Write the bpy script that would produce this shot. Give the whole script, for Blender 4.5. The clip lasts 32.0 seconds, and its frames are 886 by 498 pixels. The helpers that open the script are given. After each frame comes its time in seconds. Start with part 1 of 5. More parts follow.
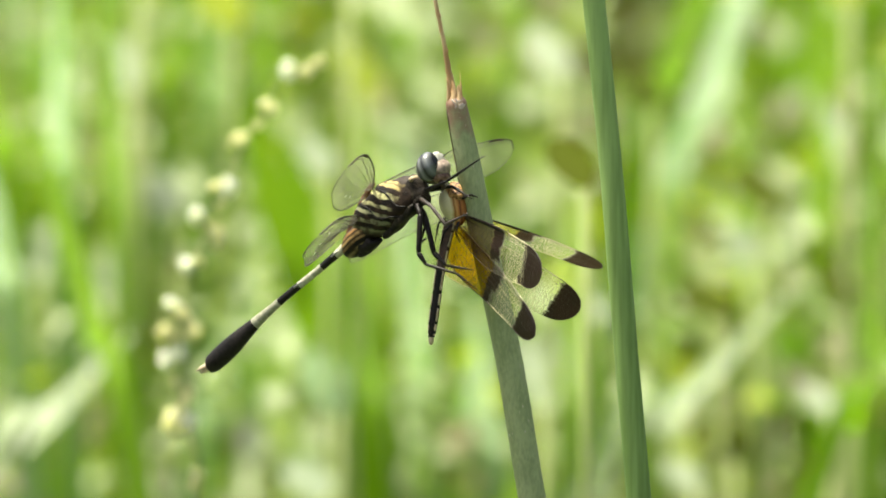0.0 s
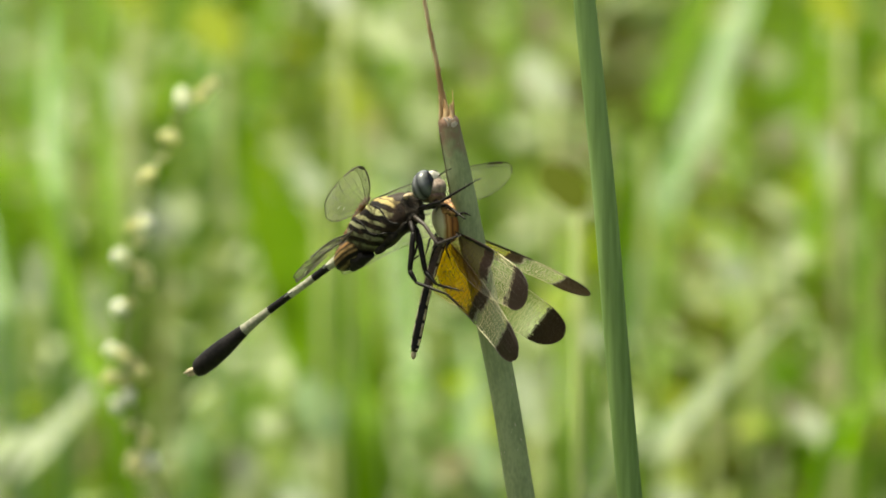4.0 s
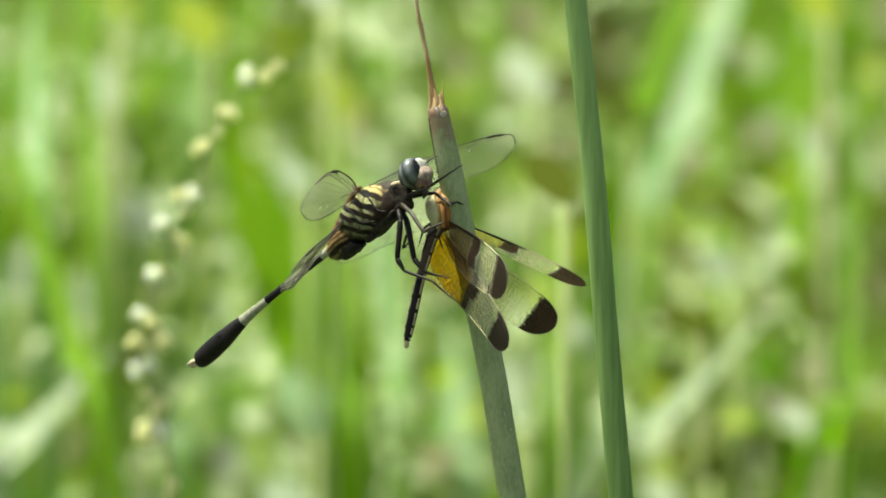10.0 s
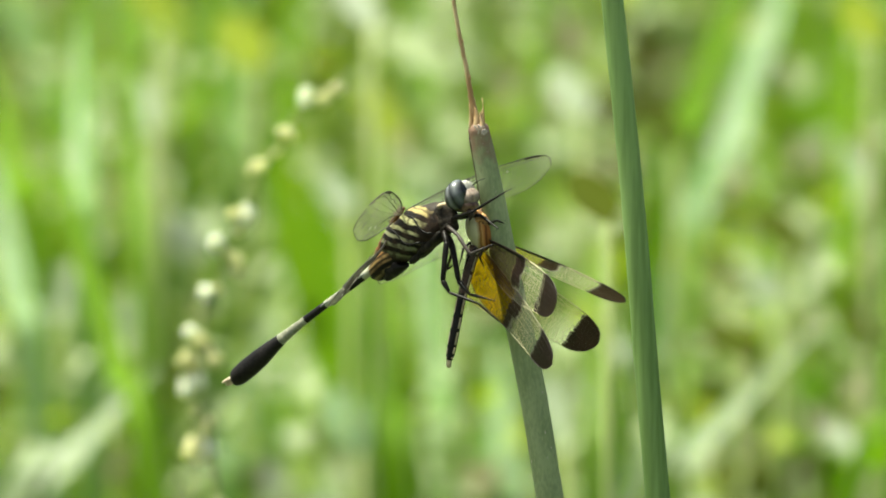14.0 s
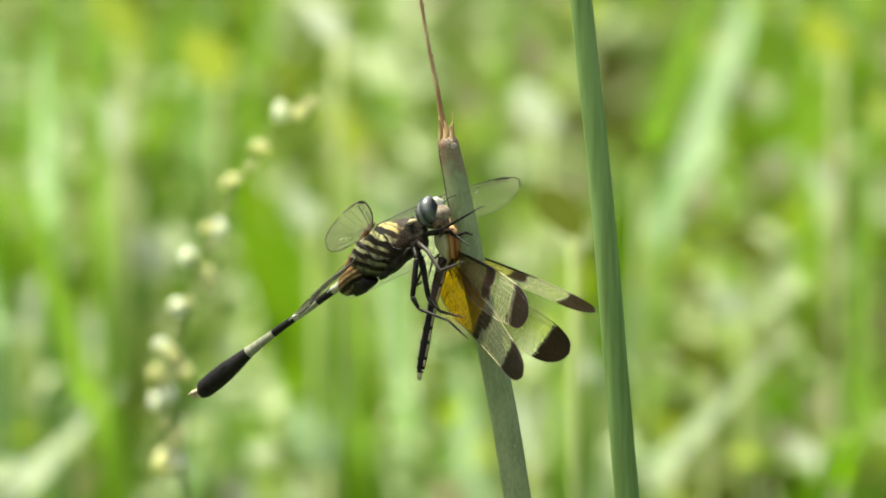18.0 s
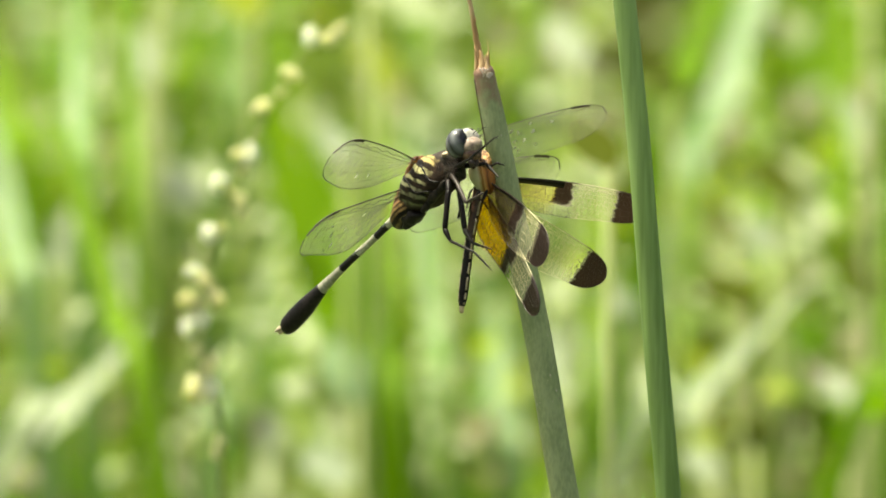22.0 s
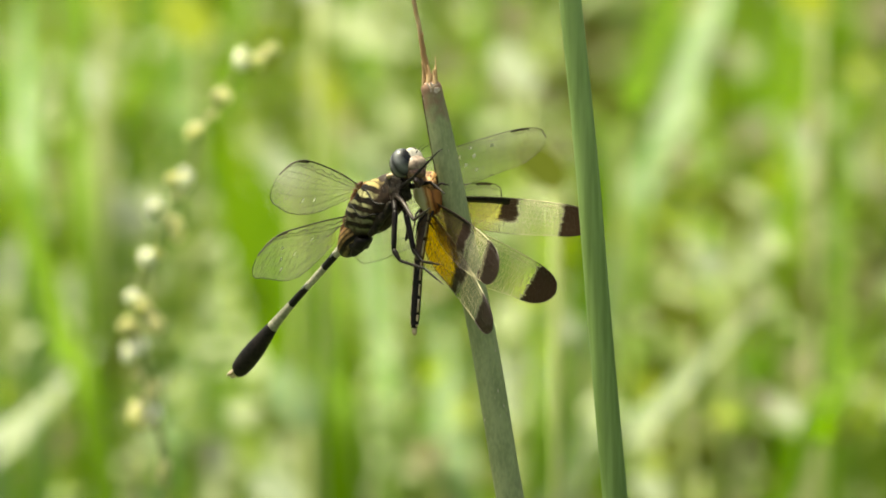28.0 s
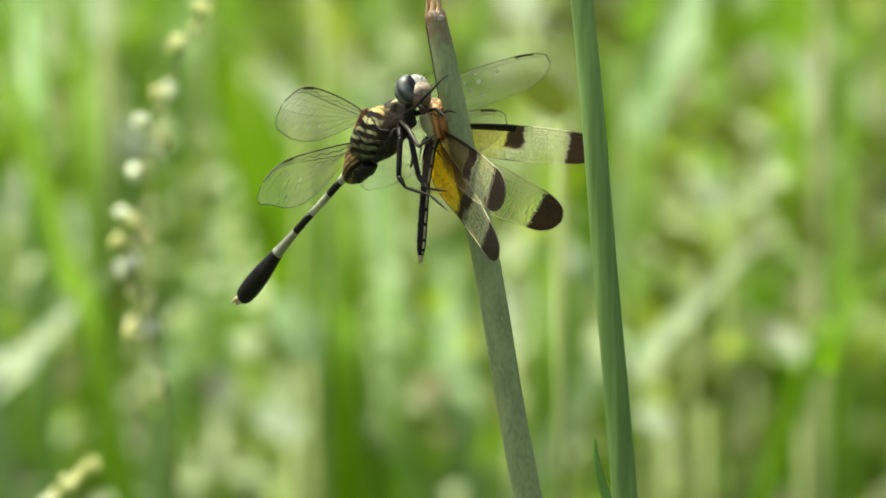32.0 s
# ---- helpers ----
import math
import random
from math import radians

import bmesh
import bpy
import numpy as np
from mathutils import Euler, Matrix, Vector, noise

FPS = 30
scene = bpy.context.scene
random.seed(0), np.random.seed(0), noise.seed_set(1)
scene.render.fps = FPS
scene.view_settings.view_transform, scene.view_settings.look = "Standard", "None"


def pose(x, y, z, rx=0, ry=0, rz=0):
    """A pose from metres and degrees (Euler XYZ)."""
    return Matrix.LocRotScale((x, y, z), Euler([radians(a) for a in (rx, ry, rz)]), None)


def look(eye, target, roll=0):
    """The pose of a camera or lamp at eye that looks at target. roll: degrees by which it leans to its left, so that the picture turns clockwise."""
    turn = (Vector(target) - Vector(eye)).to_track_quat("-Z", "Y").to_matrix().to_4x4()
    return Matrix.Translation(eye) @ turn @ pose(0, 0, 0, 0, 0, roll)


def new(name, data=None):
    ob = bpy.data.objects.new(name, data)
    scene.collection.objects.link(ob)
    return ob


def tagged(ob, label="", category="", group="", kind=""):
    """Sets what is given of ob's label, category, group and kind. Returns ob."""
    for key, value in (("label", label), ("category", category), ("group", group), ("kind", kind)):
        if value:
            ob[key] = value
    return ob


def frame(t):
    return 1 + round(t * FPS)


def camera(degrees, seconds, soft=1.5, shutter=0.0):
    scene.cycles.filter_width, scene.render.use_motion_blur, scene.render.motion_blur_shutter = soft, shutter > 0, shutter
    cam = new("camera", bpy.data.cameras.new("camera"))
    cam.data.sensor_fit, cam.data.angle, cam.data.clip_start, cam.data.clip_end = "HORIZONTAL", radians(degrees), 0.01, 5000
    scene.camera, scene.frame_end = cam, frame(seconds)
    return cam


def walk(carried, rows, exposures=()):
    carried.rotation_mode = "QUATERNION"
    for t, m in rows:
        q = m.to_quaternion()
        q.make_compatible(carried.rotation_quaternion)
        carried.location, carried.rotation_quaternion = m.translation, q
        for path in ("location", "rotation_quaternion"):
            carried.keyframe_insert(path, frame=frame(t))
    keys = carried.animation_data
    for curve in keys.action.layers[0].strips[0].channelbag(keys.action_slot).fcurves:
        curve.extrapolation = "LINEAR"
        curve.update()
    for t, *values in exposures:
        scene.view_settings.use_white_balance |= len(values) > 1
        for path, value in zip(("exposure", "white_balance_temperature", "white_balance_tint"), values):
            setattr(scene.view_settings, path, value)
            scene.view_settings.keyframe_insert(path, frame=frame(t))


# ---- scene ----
cam = camera(3.68, 32.0, soft=1.8)
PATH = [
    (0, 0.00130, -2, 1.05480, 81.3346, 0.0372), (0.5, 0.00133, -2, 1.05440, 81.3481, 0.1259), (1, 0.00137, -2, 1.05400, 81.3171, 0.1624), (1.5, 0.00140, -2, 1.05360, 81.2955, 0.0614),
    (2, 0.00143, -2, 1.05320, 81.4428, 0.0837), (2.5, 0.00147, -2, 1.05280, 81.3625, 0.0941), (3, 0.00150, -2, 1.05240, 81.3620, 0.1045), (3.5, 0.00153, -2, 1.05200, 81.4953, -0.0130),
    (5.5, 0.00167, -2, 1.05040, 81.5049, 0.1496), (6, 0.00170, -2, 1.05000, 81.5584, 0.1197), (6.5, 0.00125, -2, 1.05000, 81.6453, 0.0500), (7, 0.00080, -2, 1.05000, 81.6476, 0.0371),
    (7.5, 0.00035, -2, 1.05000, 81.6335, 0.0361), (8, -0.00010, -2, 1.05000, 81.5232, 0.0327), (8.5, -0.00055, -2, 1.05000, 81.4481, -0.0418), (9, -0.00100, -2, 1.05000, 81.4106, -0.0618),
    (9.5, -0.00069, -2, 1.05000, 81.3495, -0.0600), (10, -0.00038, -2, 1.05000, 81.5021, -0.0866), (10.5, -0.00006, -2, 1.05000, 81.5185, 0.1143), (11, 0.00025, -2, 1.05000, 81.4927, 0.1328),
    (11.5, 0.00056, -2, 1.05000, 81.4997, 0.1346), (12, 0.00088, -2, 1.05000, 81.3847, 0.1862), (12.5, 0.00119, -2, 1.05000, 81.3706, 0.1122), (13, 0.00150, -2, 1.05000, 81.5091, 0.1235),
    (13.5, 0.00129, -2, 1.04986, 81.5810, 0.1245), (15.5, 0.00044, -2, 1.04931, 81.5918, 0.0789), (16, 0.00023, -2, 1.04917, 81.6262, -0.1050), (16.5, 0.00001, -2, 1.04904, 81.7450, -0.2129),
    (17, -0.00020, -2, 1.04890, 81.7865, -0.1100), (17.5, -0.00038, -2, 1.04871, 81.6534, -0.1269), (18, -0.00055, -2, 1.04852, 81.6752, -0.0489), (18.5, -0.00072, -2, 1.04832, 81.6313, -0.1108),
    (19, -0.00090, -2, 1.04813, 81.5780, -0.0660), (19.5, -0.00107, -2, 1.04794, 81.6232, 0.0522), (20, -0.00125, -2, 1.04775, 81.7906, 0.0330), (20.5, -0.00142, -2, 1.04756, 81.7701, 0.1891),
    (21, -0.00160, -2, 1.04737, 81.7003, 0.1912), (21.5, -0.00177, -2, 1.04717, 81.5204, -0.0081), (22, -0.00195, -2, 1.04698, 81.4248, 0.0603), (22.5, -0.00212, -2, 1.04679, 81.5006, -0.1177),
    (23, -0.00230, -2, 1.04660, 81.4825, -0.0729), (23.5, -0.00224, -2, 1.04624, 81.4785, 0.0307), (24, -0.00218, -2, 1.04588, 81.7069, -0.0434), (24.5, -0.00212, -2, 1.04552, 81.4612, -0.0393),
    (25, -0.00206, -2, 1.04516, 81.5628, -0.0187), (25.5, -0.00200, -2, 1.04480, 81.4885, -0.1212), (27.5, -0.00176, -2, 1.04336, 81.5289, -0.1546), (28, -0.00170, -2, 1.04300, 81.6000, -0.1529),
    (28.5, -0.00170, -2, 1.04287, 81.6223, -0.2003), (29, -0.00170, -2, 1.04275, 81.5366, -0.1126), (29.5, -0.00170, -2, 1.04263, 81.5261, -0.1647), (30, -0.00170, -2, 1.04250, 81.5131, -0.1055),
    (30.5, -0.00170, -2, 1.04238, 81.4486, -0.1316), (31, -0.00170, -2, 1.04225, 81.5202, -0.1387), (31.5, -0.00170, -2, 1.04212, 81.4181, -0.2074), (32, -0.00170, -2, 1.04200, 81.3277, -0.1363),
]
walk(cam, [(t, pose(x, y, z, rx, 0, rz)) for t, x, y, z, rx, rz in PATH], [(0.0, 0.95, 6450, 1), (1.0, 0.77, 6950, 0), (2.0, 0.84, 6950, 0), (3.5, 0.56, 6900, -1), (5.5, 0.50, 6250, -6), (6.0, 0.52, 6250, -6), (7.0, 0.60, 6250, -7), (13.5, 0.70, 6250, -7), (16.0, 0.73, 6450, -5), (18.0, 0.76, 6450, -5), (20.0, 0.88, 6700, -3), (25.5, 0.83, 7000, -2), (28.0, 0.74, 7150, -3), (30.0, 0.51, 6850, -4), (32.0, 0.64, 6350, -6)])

# the ways of the moving things
HUNTER = [
    (0, -8.62, 5.05, 0, 30), (0.5, -8.75, 5.24, 1.8, 30.6), (1, -8.65, 5.28, 1, 30.7), (1.5, -8.57, 5.36, 1, 30.7), (2, -8.6, 5.41, 3, 29.3),
    (2.5, -8.74, 5.6, 3.7, 29.4), (3, -8.46, 5.63, 4.4, 30.4), (3.5, -8.44, 5.47, 3.3, 30.3), (5.5, -8.45, 5.9, 3.5, 33.3), (6, -8.15, 5.93, 3.7, 34.7),
    (6.5, -7.93, 5.88, 3.3, 35.5), (7, -8.12, 5.79, 2.8, 35.5), (7.5, -8.04, 5.7, 2.2, 35.7), (8, -8.19, 5.71, 2.8, 35), (8.5, -8.31, 5.69, 2, 35.5),
    (9, -8.21, 5.76, 2.5, 35.3), (9.5, -8.19, 5.81, 2.9, 35.1), (10, -8.29, 5.67, 2.5, 35.3), (10.5, -8.26, 5.81, 2.9, 35.8), (11, -8.26, 5.43, 1.5, 36),
    (11.5, -8.31, 5.53, 1.6, 35.8), (12, -8.12, 5.32, 2.4, 36), (12.5, -8.04, 5.61, 2.6, 35.4), (13, -8.29, 5.47, 2.3, 35.1), (13.5, -7.82, 5.34, 3.6, 32.4),
    (15.5, -8.09, 5.02, 2, 32.3), (16, -8.31, 5.02, 3.1, 32.8), (16.5, -7.9, 4.68, 4.2, 32.2), (17, -7.99, 4.63, 4.4, 31.6), (17.5, -7.78, 4.76, 4.2, 31.8),
    (18, -7.8, 4.94, 4.3, 31.7), (18.2, -7.8, 4.94, 4.3, 31.7), (18.3, -6.02, 4.64, 3.9, 44.5), (18.5, -6.02, 4.64, 3.9, 44.5), (19, -5.66, 4.53, 5.9, 44.6), (19.5, -5.89, 4.51, 5.2, 45.6), (20, -6.45, 4.43, 2.5, 45.3),
    (20.5, -6.37, 4.39, 3.3, 46.4), (21, -6.37, 4.42, 3, 46.2), (21.5, -6.45, 4.45, 3.2, 47), (22, -6.45, 4.39, 3.3, 47.7), (22.5, -6.61, 4.2, 4.3, 48.2),
    (23, -6.95, 4.28, 1, 47.4), (23.5, -6.47, 4.14, 1.7, 47.7), (24, -6.68, 3.91, 0.1, 46.4), (24.5, -6.6, 3.9, -1.1, 46.1), (25, -6.58, 3.72, -1.2, 44.9),
    (25.5, -6.44, 3.65, -1.1, 46.1), (27.5, -6.58, 3.1, -1.5, 47.3), (28, -6.71, 2.99, -1.7, 46.8), (28.5, -6.67, 3.12, -2, 47), (29, -6.5, 3.02, -1.5, 46.7),
    (29.5, -6.54, 3.13, -1.9, 46.7), (30, -6.63, 2.9, -2.4, 46.4), (30.5, -6.59, 2.9, -2.4, 46), (31, -6.52, 2.96, -2.5, 46.4), (31.5, -6.46, 2.86, -2.6, 46.2),
    (32, -6.56, 3.15, -1.7, 46.7),
]
PREY = [
    (0, 1.33, 4.64, 0, -0), (0.5, 1.35, 4.78, 1.9, 0.2), (1, 1.21, 4.76, 1.7, 0.3), (1.5, 1.33, 4.76, 2.5, 0.3), (2, 1.05, 4.72, 3.3, -0.3),
    (2.5, 1.03, 4.73, 4.3, -0.2), (3, 1.33, 4.77, 5, 0.1), (3.5, 1.26, 4.86, 3.9, 0.1), (5.5, 1.21, 5.01, 6.2, 1.3), (6, 1.37, 5.03, 5.2, 1.9),
    (6.5, 1.74, 5.06, 5, 2.2), (7, 1.52, 4.96, 4.1, 2.2), (7.5, 1.89, 4.94, 4.2, 2.3), (8, 1.71, 5.1, 5.1, 2), (8.5, 1.72, 4.91, 4.3, 2.2),
    (9, 1.67, 4.89, 4.6, 2.1), (9.5, 1.81, 5, 5.3, 2), (10, 1.8, 4.98, 4.6, 2.1), (10.5, 1.8, 4.99, 4.3, 2.3), (11, 1.75, 4.96, 3.2, 2.4),
    (11.5, 1.74, 4.97, 2.9, 2.3), (12, 1.79, 4.93, 3.7, 2.4), (12.5, 2, 5.11, 3.9, 2.2), (13, 1.95, 5.03, 3.5, 2), (13.5, 1.86, 4.8, 3.6, 1),
    (15.5, 1.48, 5.21, 2.9, 0.9), (16, 1.42, 5.15, 2.6, 1.1), (16.5, 1.64, 5.07, 2.7, 0.9), (17, 1.69, 4.99, 2.7, 0.6), (17.5, 1.74, 5.09, 2.5, 0.7),
    (18, 1.66, 5.08, 2.8, 0.7), (18.2, 1.66, 5.08, 2.8, 0.7), (18.3, 2.1, 4.96, 1.3, 7.2), (18.5, 2.1, 4.96, 1.3, 7.2), (19, 1.93, 4.78, 1.2, 7.3), (19.5, 1.99, 4.85, 1.1, 7.8), (20, 1.49, 4.73, -0.3, 7.6),
    (20.5, 1.66, 4.76, 0.3, 8.2), (21, 1.57, 4.81, -0.3, 8.1), (21.5, 1.54, 4.63, -0.4, 8.5), (22, 1.57, 4.71, -0.5, 8.8), (22.5, 1.57, 4.56, -0.3, 9.1),
    (23, 1.44, 4.71, -1.8, 8.7), (23.5, 1.51, 4.69, -2, 8.9), (24, 1.35, 4.61, -2.9, 8.2), (24.5, 1.39, 4.61, -3.2, 8.1), (25, 1.36, 4.57, -3.5, 7.5),
    (25.5, 1.39, 4.48, -3.5, 8.1), (27.5, 1.48, 4.13, -3.3, 8.7), (28, 1.31, 3.84, -3.7, 8.4), (28.5, 1.48, 3.84, -3.7, 8.5), (29, 1.36, 3.92, -4, 8.3),
    (29.5, 1.71, 3.93, -3.6, 8.4), (30, 1.73, 3.84, -3.7, 8.2), (30.5, 1.54, 3.86, -4.4, 8), (31, 1.73, 3.86, -3.8, 8.2), (31.5, 1.85, 3.77, -4.1, 8.1),
    (32, 1.65, 3.92, -3.7, 8.3),
]
WING = [(0.0, 2.7, -2.8), (3.0, 6.3, -4.8), (3.5, 6.0, -4.8), (6.0, 2.7, -2.8), (9.0, -1.0, 0.0), (13.0, -1.0, 0.5), (16.0, 1.5, 0.0), (17.0, 2.0, 0.0), (18.0, 2.2, -1.4), (19.0, 2.4, 0.0), (21.0, 0.0, 0.0), (25.0, -0.7, 0.0), (28.0, -1.2, 0.0), (32.0, -1.3, 0.3)]
HIND = [(0, 9.5, 6), (3.5, 9.0, 6), (5.5, 1, 2), (9, -2, 0), (13.5, 0, 1), (16, 4, 5), (18.2, 4, 5), (18.3, 0, 0), (32, 0, 0)]
SPIKE = [
    (0, -0.18, -1.10), (0.5, -6.77, -5.10), (1, -2.91, -2.00), (1.5, -5.00, -4.31), (2, -11.72, -7.31), (2.5, -11.03, -8.75),
    (3, -4.95, -3.53), (3.5, -11.42, -3.43), (5.5, -8.27, -4.85), (6, -8.97, -3.59), (6.5, -2.26, -0.99), (7, -2.96, -2.75),
    (7.5, -2.64, -1.78), (8, -2.20, -0.37), (8.5, -5.05, -3.02), (9, -3.41, -2.34), (9.5, -3.07, -2.47), (10, -2.48, -0.23),
    (10.5, -2.59, -0.96), (11, -2.12, -0.86), (11.5, -0.77, 0.09), (12, -1.20, -0.83), (12.5, -1.56, -0.92), (13, -1.09, -0.40),
    (13.5, -0.68, -0.16), (15.5, -0.95, -0.41), (16, -1.99, -0.44), (16.5, -0.19, 0.26), (17, 0.09, 0.87), (17.5, 0.94, 0.67),
    (18, 0.14, 0.16), (18.5, -0.22, 1.11), (19, 0.44, 0.64), (19.5, 1.03, 0.66), (20, 0.80, 0.94), (20.5, 1.15, 0.98),
    (21, 0.09, 0.50), (21.5, -0.52, 0.27), (22, -0.30, 1.08), (22.5, -1.29, 1.16), (23, -0.82, 1.22), (23.5, -0.26, 1.15),
    (24, -0.97, 0.84), (24.5, -1.61, 0.55), (25, -2.25, 0.38), (25.5, -1.37, 0.97), (27.5, -1.59, 0.42), (28, -2.17, 0.36),
    (28.5, -0.72, 0.75), (29, -2.49, 0.85), (29.5, -1.86, 1.53), (30, -5.72, 1.24), (30.5, -5.02, 1.47), (31, -8.38, 0.85),
    (31.5, -4.64, 1.68), (32, -5.02, 3.16),
]
# the tall reed leans in the gusts, in hundredths of a degree
SWAY = [(0, 0.6), (0.5, 3.1), (1, 8.0), (1.5, 2.5), (2, 6.2), (2.5, 2.5), (3, 4.0), (3.5, 0.6), (5.5, 1.8), (6, 0), (9, -1.0), (10.5, 1.8), (11, -1.0), (13.5, -1.0), (15.5, 0), (25.5, 0), (27.5, 0), (29.5, -1.0), (31, 0), (32, 0)]
# the lens: a long telephoto, sharp on the reeds, with the meadow behind thrown out of focus
cam.data.dof.use_dof, cam.data.dof.focus_distance, cam.data.dof.aperture_fstop = True, 2.015, 47.0

# ---- light ----
SUN = Vector((-0.28, 0.06, 1.0)).normalized()
world = bpy.data.worlds.new("sky")
scene.world = world
world.use_nodes = True
sky = world.node_tree.nodes.new("ShaderNodeTexSky")
sky.sky_type, sky.sun_disc, sky.dust_density, sky.air_density, sky.ozone_density = "NISHITA", False, 8.0, 0.5, 0.4
sky.sun_elevation, sky.sun_rotation = math.asin(SUN.z), math.atan2(SUN.x, SUN.y)
world.node_tree.links.new(sky.outputs[0], world.node_tree.nodes["Background"].inputs[0])
world.node_tree.nodes["Background"].inputs[1].default_value = 0.15
sun = new("sun", bpy.data.lights.new("sun", "SUN"))
sun.data.energy, sun.data.angle, sun.data.color = 5.0, radians(1.0), (1.0, 0.93, 0.78)
sun.matrix_world = look(SUN * 20, (0, 0, 0))


# ---- materials ----
def shader(name):
    m = bpy.data.materials.new(name)
    m.use_nodes = True
    t = m.node_tree
    return m, t, t.nodes["Principled BSDF"], t.nodes["Material Output"]


def node(t, kind, **values):
    n = t.nodes.new(kind)
    for key, value in values.items():
        n.inputs[key].default_value = value
    return n


def ramp(t, stops, source=None, step=False):
    n = t.nodes.new("ShaderNodeValToRGB")
    n.color_ramp.interpolation = "CONSTANT" if step else "LINEAR"
    e = n.color_ramp.elements
    while len(e) < len(stops):
        e.new(0.5)
    for i, (p, c) in enumerate(stops):
        e[i].position, e[i].color = p, (*c, 1) if len(c) == 3 else c
    if source is not None:
        t.links.new(source, n.inputs[0])
    return n


def surface(name, dark, light, rough=0.5, grain=2000.0, blotch=250.0, bump=0.25, spec=0.5, coat=0.0, stretch=(1, 1, 1)):
    """A mottled surface: fine grain and larger blotches between two colours, with relief."""
    m, t, b, out = shader(name)
    pos = node(t, "ShaderNodeTexCoord")
    mp = node(t, "ShaderNodeMapping", Scale=stretch)
    t.links.new(pos.outputs["Object"], mp.inputs[0])
    fine = node(t, "ShaderNodeTexNoise", Scale=grain, Detail=3.0)
    wide = node(t, "ShaderNodeTexNoise", Scale=blotch, Detail=2.0)
    info = node(t, "ShaderNodeObjectInfo")
    add = node(t, "ShaderNodeMath")
    add.operation = "ADD"
    half = node(t, "ShaderNodeMath")
    half.operation = "MULTIPLY"
    half.inputs[1].default_value = 0.5
    for n in (fine, wide):
        t.links.new(mp.outputs[0], n.inputs["Vector"])
    t.links.new(fine.outputs[0], add.inputs[0])
    t.links.new(wide.outputs[0], add.inputs[1])
    t.links.new(add.outputs[0], half.inputs[0])
    r = ramp(t, [(0.40, dark), (0.60, light)], half.outputs[0])
    hsv = node(t, "ShaderNodeHueSaturation")
    var = node(t, "ShaderNodeMapRange", **{"To Min": 0.85, "To Max": 1.15})
    t.links.new(info.outputs["Random"], var.inputs[0])
    t.links.new(var.outputs[0], hsv.inputs["Value"])
    t.links.new(r.outputs[0], hsv.inputs["Color"])
    t.links.new(hsv.outputs[0], b.inputs["Base Color"])
    bp = node(t, "ShaderNodeBump", Strength=bump, Distance=0.0002)
    t.links.new(half.outputs[0], bp.inputs["Height"])
    t.links.new(bp.outputs[0], b.inputs["Normal"])
    b.inputs["Roughness"].default_value = rough
    b.inputs["Specular IOR Level"].default_value = spec
    b.inputs["Coat Weight"].default_value = coat
    return m


def foliage(name, dark, light, rough=0.5, through_light=0.35, blotch=30.0, spec=0.22, per_island=False):
    """A leaf: a mottled, slightly glossy surface that lets part of the light through."""
    m, t, b, out = shader(name)
    pos = node(t, "ShaderNodeTexCoord")
    wide = node(t, "ShaderNodeTexNoise", Scale=blotch, Detail=4.0)
    t.links.new(pos.outputs["Object"], wide.inputs["Vector"])
    mix = node(t, "ShaderNodeMath")
    mix.operation = "ADD"
    if per_island:
        rnd = node(t, "ShaderNodeNewGeometry").outputs["Random Per Island"]
    else:
        rnd = node(t, "ShaderNodeObjectInfo").outputs["Random"]
    t.links.new(wide.outputs[0], mix.inputs[0])
    t.links.new(rnd, mix.inputs[1])
    mr = node(t, "ShaderNodeMapRange", **{"From Max": 2.0})
    t.links.new(mix.outputs[0], mr.inputs[0])
    r = ramp(t, [(0.2, dark), (0.8, light)], mr.outputs[0])
    t.links.new(r.outputs[0], b.inputs["Base Color"])
    b.inputs["Roughness"].default_value = rough
    b.inputs["Specular IOR Level"].default_value = spec
    tr = node(t, "ShaderNodeBsdfTranslucent")
    warm = node(t, "ShaderNodeMix")
    warm.data_type, warm.blend_type = "RGBA", "MULTIPLY"
    warm.inputs[0].default_value = 1.0
    t.links.new(r.outputs[0], warm.inputs[6])
    warm.inputs[7].default_value = (1.2, 1.35, 0.5, 1)
    t.links.new(warm.outputs[2], tr.inputs[0])
    ms = node(t, "ShaderNodeMixShader", Fac=through_light)
    t.links.new(b.outputs[0], ms.inputs[1])
    t.links.new(tr.outputs[0], ms.inputs[2])
    t.links.new(ms.outputs[0], out.inputs[0])
    return m


